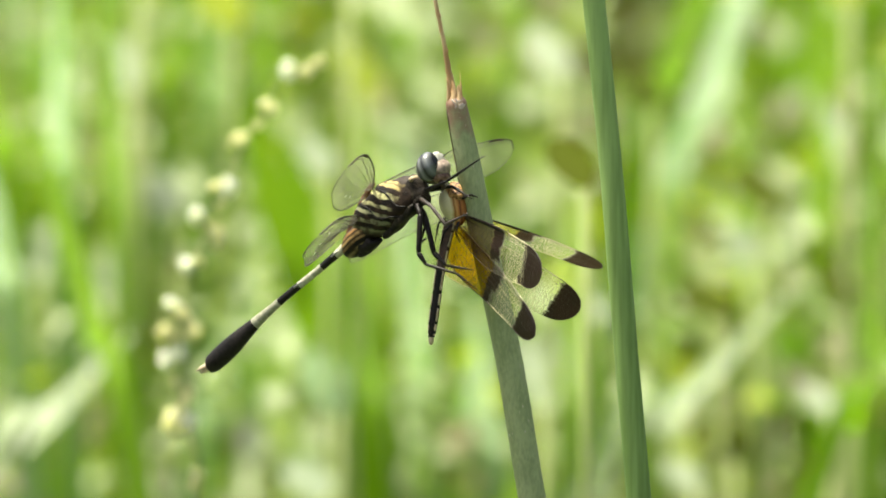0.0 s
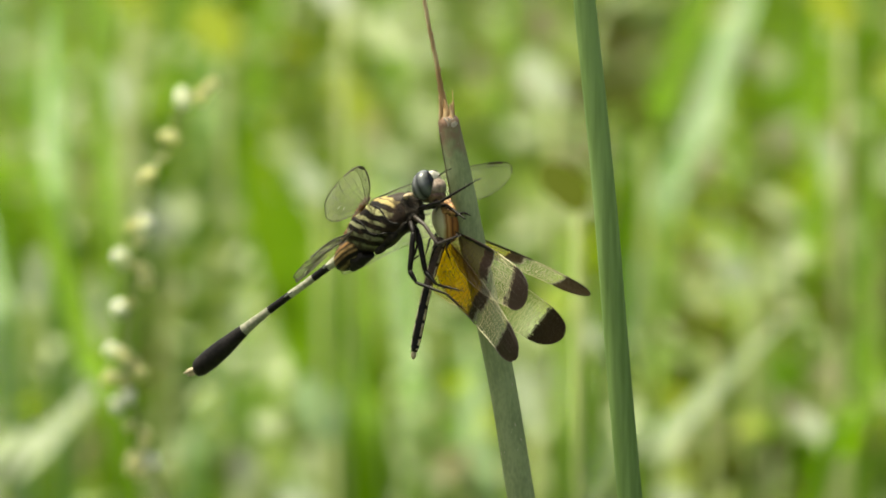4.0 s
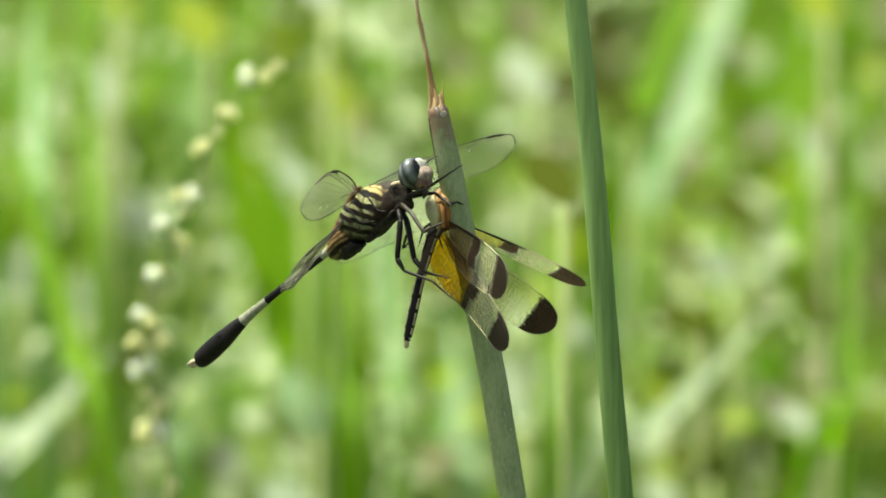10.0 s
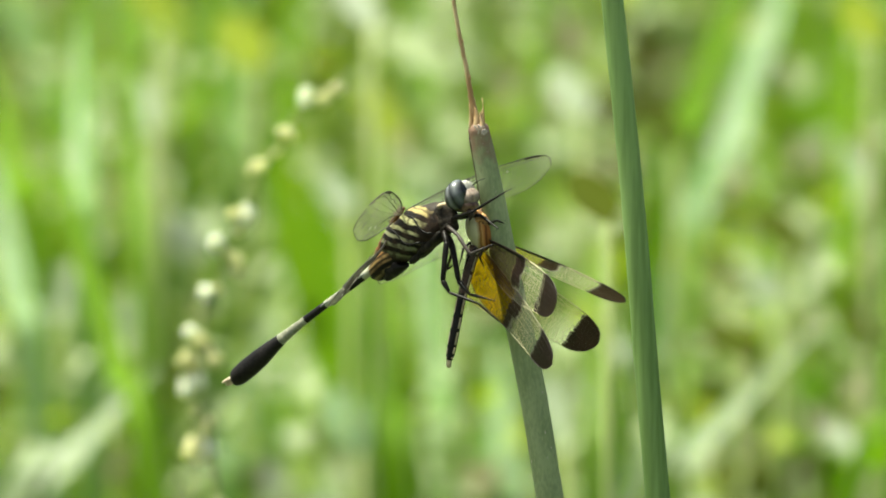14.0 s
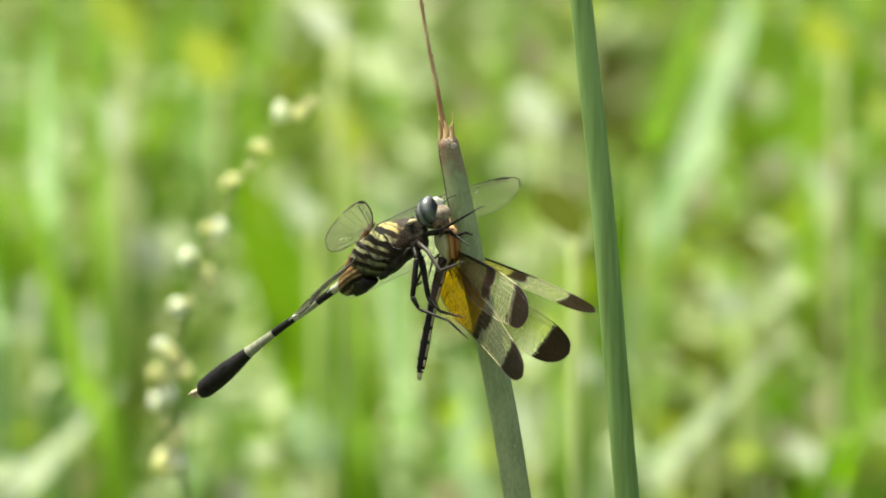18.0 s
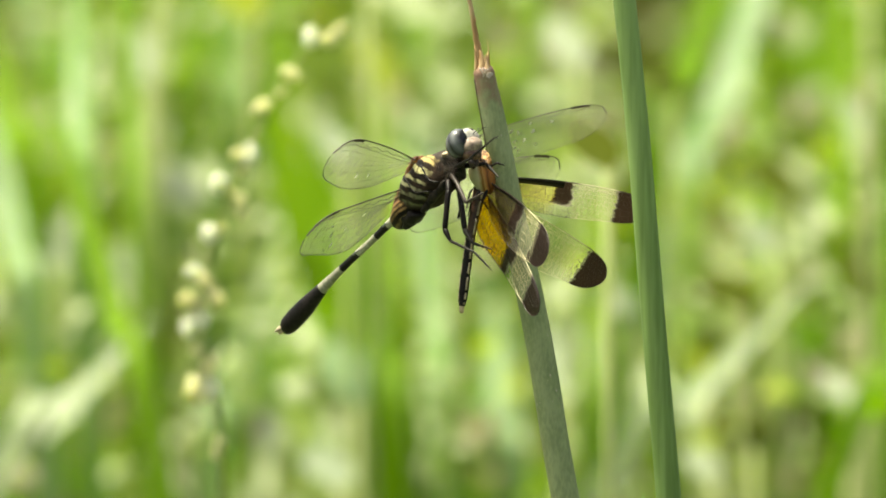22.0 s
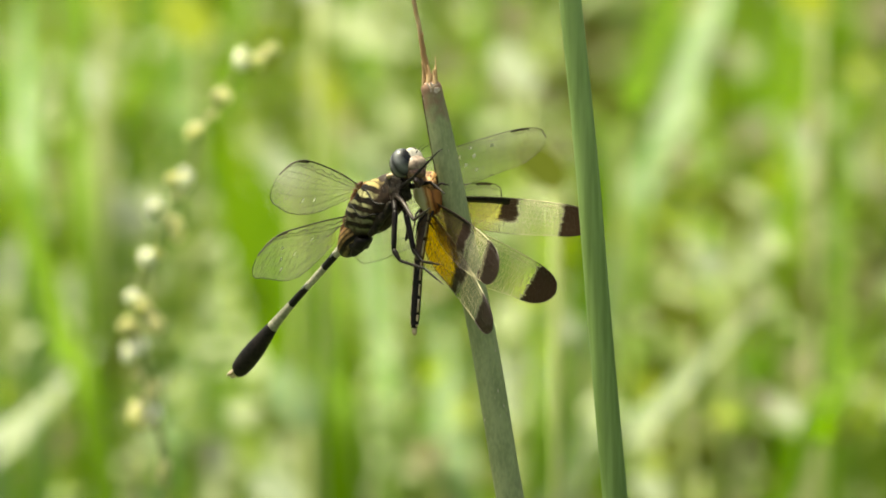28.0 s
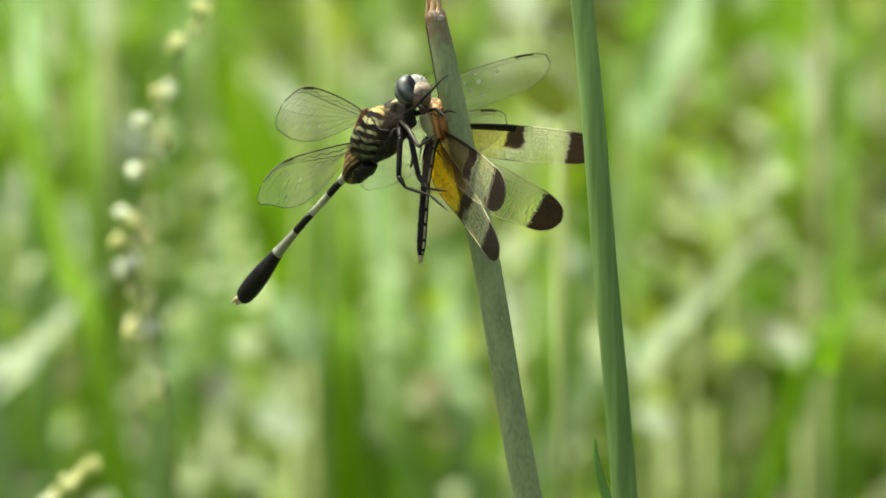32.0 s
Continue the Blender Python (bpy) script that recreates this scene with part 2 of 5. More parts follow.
def membrane(name, bands, gloss=0.25, rear=None, border=0.65):
    """Wing skin. bands: stops along the wing of (place, colour, cover, tint); cover 0 is clear, 1 opaque; tint stains what shows through. rear: the bands behind the border."""
    m, t, b, out = shader(name)
    uv = node(t, "ShaderNodeUVMap")
    uv.uv_map = "span"
    sep = node(t, "ShaderNodeSeparateXYZ")
    t.links.new(uv.outputs[0], sep.inputs[0])

    def shifted(source, scale, amount):
        """A coordinate with an uneven edge added."""
        nz = node(t, "ShaderNodeTexNoise", Scale=scale, Detail=3.0)
        t.links.new(uv.outputs[0], nz.inputs["Vector"])
        sc = node(t, "ShaderNodeMath")
        sc.operation = "MULTIPLY_ADD"
        sc.inputs[1].default_value, sc.inputs[2].default_value = amount, -amount / 2
        t.links.new(nz.outputs[0], sc.inputs[0])
        ad = node(t, "ShaderNodeMath")
        ad.operation = "ADD"
        t.links.new(source, ad.inputs[0])
        t.links.new(sc.outputs[0], ad.inputs[1])
        return ad.outputs[0]
    along = shifted(sep.outputs[0], 16.0, 0.08)

    def zone(stops):
        return [ramp(t, [(q[0], pick(q)) for q in stops], along).outputs[0] for pick in (lambda q: q[1], lambda q: (q[2],) * 3, lambda q: (q[3],) * 3)]
    col, cov, stain = zone(bands)
    if rear:
        edge = node(t, "ShaderNodeMapRange", **{"From Min": border - 0.06, "From Max": border + 0.06})
        t.links.new(shifted(sep.outputs[1], 22.0, 0.3), edge.inputs[0])
        mixed = []
        for front, behind in zip((col, cov, stain), zone(rear)):
            mx = node(t, "ShaderNodeMix")
            mx.data_type = "RGBA"
            t.links.new(edge.outputs[0], mx.inputs[0])
            t.links.new(front, mx.inputs[6])
            t.links.new(behind, mx.inputs[7])
            mixed.append(mx.outputs[2])
        col, cov, stain = mixed
    t.links.new(col, b.inputs["Base Color"])
    b.inputs["Roughness"].default_value = gloss
    b.inputs["Specular IOR Level"].default_value = 0.6
    tl = node(t, "ShaderNodeBsdfTranslucent")
    t.links.new(col, tl.inputs[0])
    half = node(t, "ShaderNodeMixShader", Fac=0.5)
    t.links.new(b.outputs[0], half.inputs[1])
    t.links.new(tl.outputs[0], half.inputs[2])
    clear = node(t, "ShaderNodeBsdfTransparent")
    tint = node(t, "ShaderNodeMix")
    tint.data_type = "RGBA"
    tint.inputs[6].default_value = (1, 1, 1, 1)
    t.links.new(stain, tint.inputs[0])
    t.links.new(col, tint.inputs[7])
    t.links.new(tint.outputs[2], clear.inputs[0])
    ms = node(t, "ShaderNodeMixShader")
    t.links.new(cov, ms.inputs[0])
    t.links.new(clear.outputs[0], ms.inputs[1])
    t.links.new(half.outputs[0], ms.inputs[2])
    t.links.new(ms.outputs[0], out.inputs[0])
    return m


def banded(name, bands):
    """Veins that take the colours of the wing's bands."""
    m, t, b, out = shader(name)
    uv = node(t, "ShaderNodeUVMap")
    uv.uv_map = "span"
    sep = node(t, "ShaderNodeSeparateXYZ")
    t.links.new(uv.outputs[0], sep.inputs[0])
    col = ramp(t, bands, sep.outputs[0])
    t.links.new(col.outputs[0], b.inputs["Base Color"])
    b.inputs["Roughness"].default_value = 0.45
    return m


def striped(name, stops, axis, scale, offset, wobble=0.06, rough=0.4, bump=0.3, spec=0.15, broken=0.0, front=None):
    """Colour stripes along one direction of the thing, with uneven edges and fine hairs' relief."""
    m, t, b, out = shader(name)
    pos = node(t, "ShaderNodeTexCoord")
    dot = node(t, "ShaderNodeVectorMath")
    dot.operation = "DOT_PRODUCT"
    dot.inputs[1].default_value = axis
    t.links.new(pos.outputs["Object"], dot.inputs[0])
    nz = node(t, "ShaderNodeTexNoise", Scale=420.0, Detail=3.0)
    t.links.new(pos.outputs["Object"], nz.inputs["Vector"])
    a = node(t, "ShaderNodeMath")
    a.operation = "MULTIPLY_ADD"
    a.inputs[1].default_value, a.inputs[2].default_value = scale, offset - wobble / 2
    t.links.new(dot.outputs["Value"], a.inputs[0])
    w = node(t, "ShaderNodeMath")
    w.operation = "MULTIPLY_ADD"
    w.inputs[1].default_value = wobble
    t.links.new(nz.outputs[0], w.inputs[0])
    t.links.new(a.outputs[0], w.inputs[2])
    r = ramp(t, stops, w.outputs[0])
    fine = node(t, "ShaderNodeTexNoise", Scale=3500.0, Detail=2.0)
    t.links.new(pos.outputs["Object"], fine.inputs["Vector"])
    bp = node(t, "ShaderNodeBump", Strength=bump, Distance=0.0001)
    t.links.new(fine.outputs[0], bp.inputs["Height"])
    t.links.new(bp.outputs[0], b.inputs["Normal"])
    t.links.new(r.outputs[0], b.inputs["Base Color"])
    if broken:
        # dark blotches that break up the bands
        spots = node(t, "ShaderNodeTexNoise", Scale=900.0, Detail=4.0)
        t.links.new(pos.outputs["Object"], spots.inputs["Vector"])
        edge = node(t, "ShaderNodeMapRange", **{"From Min": 0.47, "From Max": 0.62, "To Max": broken})
        t.links.new(spots.outputs[0], edge.inputs[0])
        mix = node(t, "ShaderNodeMix")
        mix.data_type = "RGBA"
        t.links.new(edge.outputs[0], mix.inputs[0])
        t.links.new(r.outputs[0], mix.inputs[6])
        mix.inputs[7].default_value = (0.022, 0.013, 0.007, 1)
        t.links.new(mix.outputs[2], b.inputs["Base Color"])
        if front:
            # the stripes end on a dark front, beyond a plane given by its way and distance
            away = node(t, "ShaderNodeVectorMath")
            away.operation = "DOT_PRODUCT"
            away.inputs[1].default_value = front[:3]
            t.links.new(pos.outputs["Object"], away.inputs[0])
            uneven = node(t, "ShaderNodeMath")
            uneven.operation = "MULTIPLY_ADD"
            uneven.inputs[1].default_value = 0.0022
            t.links.new(nz.outputs[0], uneven.inputs[0])
            t.links.new(away.outputs["Value"], uneven.inputs[2])
            end = node(t, "ShaderNodeMapRange", **{"From Min": front[3] + 0.0008, "From Max": front[3] + 0.0016})
            t.links.new(uneven.outputs[0], end.inputs[0])
            dark = node(t, "ShaderNodeMix")
            dark.data_type = "RGBA"
            t.links.new(end.outputs[0], dark.inputs[0])
            t.links.new(mix.outputs[2], dark.inputs[6])
            shade = ramp(t, [(0.35, (0.012, 0.008, 0.006)), (0.6, (0.035, 0.022, 0.014)), (0.75, (0.10, 0.065, 0.04))], spots.outputs[0])
            t.links.new(shade.outputs[0], dark.inputs[7])
            t.links.new(dark.outputs[2], b.inputs["Base Color"])
    b.inputs["Roughness"].default_value = rough
    b.inputs["Specular IOR Level"].default_value = spec
    return m


BLACK, DUSK = (0.006, 0.0045, 0.004), (0.045, 0.035, 0.028)
m_black = surface("black_chitin", (0.004, 0.003, 0.003), (0.014, 0.011, 0.010), 0.5, bump=0.4, spec=0.2)
m_leg = surface("leg_chitin", (0.004, 0.003, 0.003), (0.016, 0.011, 0.010), 0.45, spec=0.2)
m_legpale = surface("brown_leg_chitin", (0.015, 0.010, 0.008), (0.05, 0.035, 0.027), 0.45)
m_pale = surface("pale_green_chitin", (0.22, 0.22, 0.15), (0.42, 0.41, 0.3), 0.5)
m_grey = surface("grey_green_chitin", (0.06, 0.07, 0.06), (0.2, 0.21, 0.18), 0.4)
m_cream = surface("cream_chitin", (0.35, 0.27, 0.16), (0.6, 0.5, 0.34), 0.45)
m_face = surface("cream_face", (0.14, 0.095, 0.075), (0.36, 0.28, 0.22), 0.5, blotch=500.0)
m_white = surface("white_rim", (0.45, 0.42, 0.36), (0.7, 0.68, 0.6), 0.45, blotch=500.0)
# pale colour that stands for sun glinting off the wings
m_glint = surface("painted_glint", (0.6, 0.62, 0.45), (0.8, 0.8, 0.65), 0.3)
m_lip = surface("reddish_lip", (0.07, 0.03, 0.02), (0.28, 0.17, 0.12), 0.4, blotch=700.0)
m_brown = surface("brown_chitin", (0.02, 0.01, 0.008), (0.09, 0.045, 0.032), 0.4)
m_rust = surface("rust_chitin", (0.05, 0.016, 0.006), (0.26, 0.10, 0.025), 0.65)
m_vein = surface("dark_vein", (0.02, 0.014, 0.01), (0.06, 0.04, 0.025), 0.5)
m_eye = striped("grey_eye", [(0.0, (0.15, 0.155, 0.15)), (0.2, (0.2, 0.205, 0.2)), (0.30, (0.03, 0.033, 0.033)), (0.42, (0.18, 0.185, 0.185)), (0.54, (0.022, 0.024, 0.024)), (0.70, (0.16, 0.17, 0.17)), (0.86, (0.008, 0.008, 0.009)), (1.0, (0.008, 0.008, 0.009))],
                (0.93, 0, 0.36), 230.0, -1.9, 0.16, 0.24, 0.1, 0.45)
Y1, Y2, G1 = (0.38, 0.30, 0.12), (0.46, 0.44, 0.22), (0.16, 0.165, 0.09)
m_thorax = striped("striped_thorax", [(0.0, BLACK), (0.12, BLACK), (0.16, DUSK), (0.21, G1), (0.245, BLACK), (0.295, BLACK), (0.31, G1), (0.355, G1), (0.37, BLACK), (0.42, BLACK), (0.435, (0.22, 0.215, 0.12)), (0.475, G1), (0.49, BLACK), (0.555, BLACK), (0.57, (0.28, 0.275, 0.14)), (0.605, (0.28, 0.275, 0.14)), (0.62, BLACK),
                                       (0.70, BLACK), (0.715, Y2), (0.77, Y2), (0.785, BLACK), (0.845, BLACK), (0.86, Y1), (0.905, Y1), (0.915, DUSK), (0.925, Y1), (0.96, Y1), (0.97, DUSK)],
                   (0.2, 0, 1), 95.0, 0.45, 0.13, 0.55, 0.9, 0.12, 0.75, (0.936, 0, -0.351, 0.0026))
m_base = striped("ribbed_abdomen_base", [(0.0, BLACK), (0.26, BLACK), (0.32, (0.2, 0.15, 0.07)), (0.38, BLACK), (0.46, BLACK), (0.51, (0.26, 0.17, 0.07)), (0.57, BLACK), (0.64, (0.3, 0.2, 0.08)), (0.70, BLACK), (0.76, (0.24, 0.13, 0.045)), (0.84, DUSK), (1.0, BLACK)],
                 (-0.55, 0, 0.83), 170.0, 0.7, 0.10, 0.5, 0.7, 0.15, 0.6)
m_reed = surface("reed_skin", (0.255, 0.31, 0.15), (0.36, 0.415, 0.215), 0.55, 2600.0, 420.0, 0.3, 0.3, stretch=(1, 1, 0.4))
m_reed_dark = surface("dark_reed_skin", (0.15, 0.24, 0.065), (0.27, 0.4, 0.13), 0.6, 900.0, 260.0, 0.2, 0.25, stretch=(1, 1, 0.05))
m_husk = surface("dry_husk", (0.36, 0.21, 0.085), (0.70, 0.52, 0.29), 0.7, 900.0, 220.0, 0.6, stretch=(1, 1, 0.25))
m_scar = surface("pale_scar", (0.38, 0.3, 0.25), (0.68, 0.6, 0.52), 0.7)
m_petal = foliage("white_petal", (0.88, 0.87, 0.80), (0.94, 0.93, 0.87), 0.5, 0.3)
m_bud = foliage("yellow_green_bud", (0.76, 0.72, 0.4), (0.9, 0.86, 0.58), 0.5, 0.35)
m_stalk = foliage("spike_stalk", (0.3, 0.36, 0.12), (0.42, 0.46, 0.2), 0.5, 0.15)
m_fresh = foliage("fresh_shoot", (0.12, 0.25, 0.04), (0.22, 0.38, 0.09), 0.4, 0.3)
CLEAR = (0.52, 0.55, 0.38)
m_coxa = surface("leg_base_chitin", (0.004, 0.004, 0.004), (0.035, 0.028, 0.02), 0.6, 1500.0, 600.0, 0.8, 0.15)
m_orange = surface("orange_chitin", (0.05, 0.016, 0.005), (0.55, 0.3, 0.1), 0.6, 3500.0, 1300.0, 0.9)
m_clear = membrane("clear_wing", [(0.0, (0.5, 0.4, 0.15), 0.14, 0.3), (0.12, CLEAR, 0.12, 0.13), (1.0, CLEAR, 0.13, 0.13)], 0.16)
DARK, GOLD, AMBER, MILK = (0.030, 0.016, 0.011), (1.0, 0.82, 0.14), (1.0, 0.64, 0.02), (0.85, 0.81, 0.6)
TIP = [(0.80, DARK, 0.96, 1.0), (1.0, DARK, 0.96, 1.0)]
# the forewings: a black mark at the bend that hangs from the leading edge, then a milky band and a black tip
m_pied = membrane("pied_wing", [(0.0, GOLD, 0.10, 0.7), (0.40, GOLD, 0.08, 0.6), (0.415, DARK, 0.92, 0.95), (0.51, DARK, 0.92, 0.95), (0.535, MILK, 0.11, 0.12), (0.78, MILK, 0.11, 0.12)] + TIP, 0.3,
                  [(0.0, GOLD, 0.06, 0.4), (0.36, GOLD, 0.06, 0.35), (0.46, MILK, 0.08, 0.1), (0.78, MILK, 0.08, 0.1)] + TIP, 0.66)
# brown wing tint, dulled to include the shade on the reed behind
BROWN_SHADE = (0.5, 0.37, 0.16)
m_pied_near = membrane("broad_pied_wing", [(0.0, BROWN_SHADE, 0.05, 0.75), (0.36, BROWN_SHADE, 0.05, 0.75), (0.375, DARK, 0.92, 0.95), (0.47, DARK, 0.92, 0.95), (0.495, MILK, 0.12, 0.15), (0.74, MILK, 0.12, 0.15), (0.76, DARK, 0.96, 1.0), (1.0, DARK, 0.96, 1.0)], 0.3,
                       [(0.0, BROWN_SHADE, 0.05, 0.7), (0.38, BROWN_SHADE, 0.05, 0.6), (0.46, MILK, 0.12, 0.15), (0.70, MILK, 0.12, 0.15), (0.72, DARK, 0.96, 1.0), (1.0, DARK, 0.96, 1.0)], 0.75)
m_pied_far = membrane("pale_pied_wing", [(0.0, GOLD, 0.1, 0.6), (0.3, GOLD, 0.1, 0.5), (0.42, MILK, 0.07, 0.24), (0.80, MILK, 0.07, 0.18), (0.82, DARK, 0.96, 1.0), (1.0, DARK, 0.96, 1.0)], 0.3)
m_gold = membrane("golden_wing", [(0.0, AMBER, 0.05, 0.97), (0.42, AMBER, 0.05, 0.92), (0.435, DARK, 0.9, 0.9), (0.53, DARK, 0.9, 0.9), (0.56, MILK, 0.13, 0.2), (0.78, MILK, 0.13, 0.2)] + TIP, 0.3,
                  [(0.0, AMBER, 0.05, 0.97), (0.40, AMBER, 0.05, 0.9), (0.445, DARK, 0.85, 0.9), (0.49, DARK, 0.8, 0.9), (0.53, MILK, 0.13, 0.2), (0.78, MILK, 0.13, 0.2)] + TIP, 0.6)
PALEV = (0.55, 0.5, 0.3)
m_vein_pied = banded("pied_vein", [(0.0, (0.03, 0.014, 0.006)), (0.30, (0.03, 0.014, 0.005)), (0.44, DARK), (0.53, DARK), (0.57, PALEV), (0.76, PALEV), (0.8, DARK), (1.0, DARK)])
m_vein_far = banded("pale_pied_vein", [(0.0, (0.3, 0.22, 0.05)), (0.35, PALEV), (0.74, PALEV), (0.79, DARK), (1.0, DARK)])


def withered(m, z0, z1, colour):
    """Lets a stem turn brown towards its broken end, from height z0 to z1, with a ragged border."""
    t = m.node_tree
    b = t.nodes["Principled BSDF"]
    green = b.inputs["Base Color"].links[0].from_socket
    pos = node(t, "ShaderNodeTexCoord")
    sep = node(t, "ShaderNodeSeparateXYZ")
    t.links.new(pos.outputs["Object"], sep.inputs[0])
    nz = node(t, "ShaderNodeTexNoise", Scale=700.0, Detail=3.0)
    t.links.new(pos.outputs["Object"], nz.inputs["Vector"])
    add = node(t, "ShaderNodeMath")
    add.operation = "MULTIPLY_ADD"
    add.inputs[1].default_value = (z1 - z0) * 1.6
    t.links.new(nz.outputs[0], add.inputs[0])
    t.links.new(sep.outputs[2], add.inputs[2])
    far = node(t, "ShaderNodeMapRange", **{"From Min": z0 + (z1 - z0) * 0.8, "From Max": z1 + (z1 - z0) * 0.8})
    t.links.new(add.outputs[0], far.inputs[0])
    mix = node(t, "ShaderNodeMix")
    mix.data_type = "RGBA"
    t.links.new(far.outputs[0], mix.inputs[0])
    t.links.new(green, mix.inputs[6])
    mix.inputs[7].default_value = (*colour, 1)
    t.links.new(mix.outputs[2], b.inputs["Base Color"])


# ---- mesh helpers ----
def part(name, bm, material, parent, label="", smooth=True):
    """Links a bmesh as one mesh object under a thing or a part."""
    me = bpy.data.meshes.new(name)
    bm.normal_update()
    bm.to_mesh(me)
    bm.free()
    for f in me.polygons:
        f.use_smooth = smooth
    me.materials.append(material)
    ob = new(name, me)
    ob.parent = parent
    if label:
        tagged(ob, label)
    return ob


def thing(name, label, category, m=None, group="", kind=""):
    ob = new(name)
    ob.empty_display_size = 0.005
    if m is not None:
        ob.matrix_basis = m
    return tagged(ob, label, category, group, kind)


def tube(bm, points, radii, seg=12, squash=1.0, across=None, ridges=0.0, closed=True):
    """A tube through points with a radius at each; squash flattens it along `across`."""
    pts = [Vector(p) for p in points]
    if isinstance(radii, (int, float)):
        radii = [radii] * len(pts)
    rings, ref = [], Vector(across) if across else None
    for i, p in enumerate(pts):
        d = (pts[min(i + 1, len(pts) - 1)] - pts[max(i - 1, 0)]).normalized()
        if ref is None:
            ref = d.orthogonal()
        ref = (ref - d * ref.dot(d)).normalized()
        side = d.cross(ref)
        ring = []
        for k in range(seg):
            a = 2 * math.pi * k / seg
            r = radii[i] * (1 + ridges * math.cos(3 * a + 0.6))
            ring.append(bm.verts.new(p + ref * (math.cos(a) * r * squash) + side * (math.sin(a) * r)))
        rings.append(ring)
    for a, b in zip(rings, rings[1:]):
        for k in range(seg):
            bm.faces.new((a[k], a[(k + 1) % seg], b[(k + 1) % seg], b[k]))
    if closed:
        bm.faces.new(rings[0][::-1])
        bm.faces.new(rings[-1])
    return bm


def smooth_path(points, n):
    """n points on a Catmull-Rom curve through the given ones."""
    p = [Vector(q) for q in points]
    p = [2 * p[0] - p[1], *p, 2 * p[-1] - p[-2]]
    out = []
    for i in range(n):
        x = i / (n - 1) * (len(p) - 3)
        k = min(int(x), len(p) - 4)
        f = x - k
        a, b, c, d = p[k:k + 4]
        out.append(0.5 * (2 * b + (c - a) * f + (2 * a - 5 * b + 4 * c - d) * f * f + (3 * b - a - 3 * c + d) * f ** 3))
    return out


def spread(values, n):
    return [float(v) for v in np.interp(np.linspace(0, 1, n), np.linspace(0, 1, len(values)), values)]


def ball(bm, centre, radii, turn=None, u=20, v=14, lumps=0.0):
    """An ellipsoid; lumps makes it uneven."""
    m = Matrix.LocRotScale(Vector(centre), turn or Euler(), Vector(radii))
    made = bmesh.ops.create_uvsphere(bm, u_segments=u, v_segments=v, radius=1.0, matrix=m)["verts"]
    if lumps:
        c = Vector(centre)
        for w in made:
            w.co += (w.co - c) * lumps * noise.noise(w.co * 900)
    return bm


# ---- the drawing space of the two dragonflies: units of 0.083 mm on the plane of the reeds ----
K = 2.0224 / 24407
O = Vector((0, 0, 0.75))
TILT = Matrix.Rotation(math.atan2(-0.3, 2.0), 4, "X")
VIEW = Matrix.Translation(O) @ TILT


def plane(x, y, deep=0.0):
    """A point of the reeds' plane, in metres in the world; x to the right, y down, deep metres behind it."""
    return VIEW @ Vector(((x - 784) * K, deep, -(y - 441) * K))


def upright(x, y, back=0.0):
    """The same, on an upright sheet `back` metres behind the reeds, so that stems stand plumb in depth."""
    eye = Vector((0, -2, 1.05))
    way = plane(x, y) - eye
    return eye + way * ((2 + back) / way.y)


# ---- the ground ----
def make_ground():
    bm = bmesh.new()
    xs = [-400, -60, -12, -4] + [i * 0.25 for i in range(-12, 13)] + [4, 12, 60, 400]
    ys = [-400, -60, -12, -5] + [i * 0.25 for i in range(-16, 37)] + [12, 25, 80, 600]
    grid = [[bm.verts.new((x, y, 0.03 * noise.noise(Vector((x * 1.3, y * 1.3, 0))) if abs(x) < 10 and abs(y) < 20 else 0)) for x in xs] for y in ys]
    for a, b in zip(grid, grid[1:]):
        for i in range(len(xs) - 1):
            bm.faces.new((a[i], a[i + 1], b[i + 1], b[i]))
    ob = part("ground", bm, surface("wet_soil", (0.016, 0.03, 0.008), (0.06, 0.075, 0.025), 0.75, 60.0, 3.0, 0.6), None)
    tagged(ob, "dark damp soil of a grassy marsh", "ground", kind="structure")


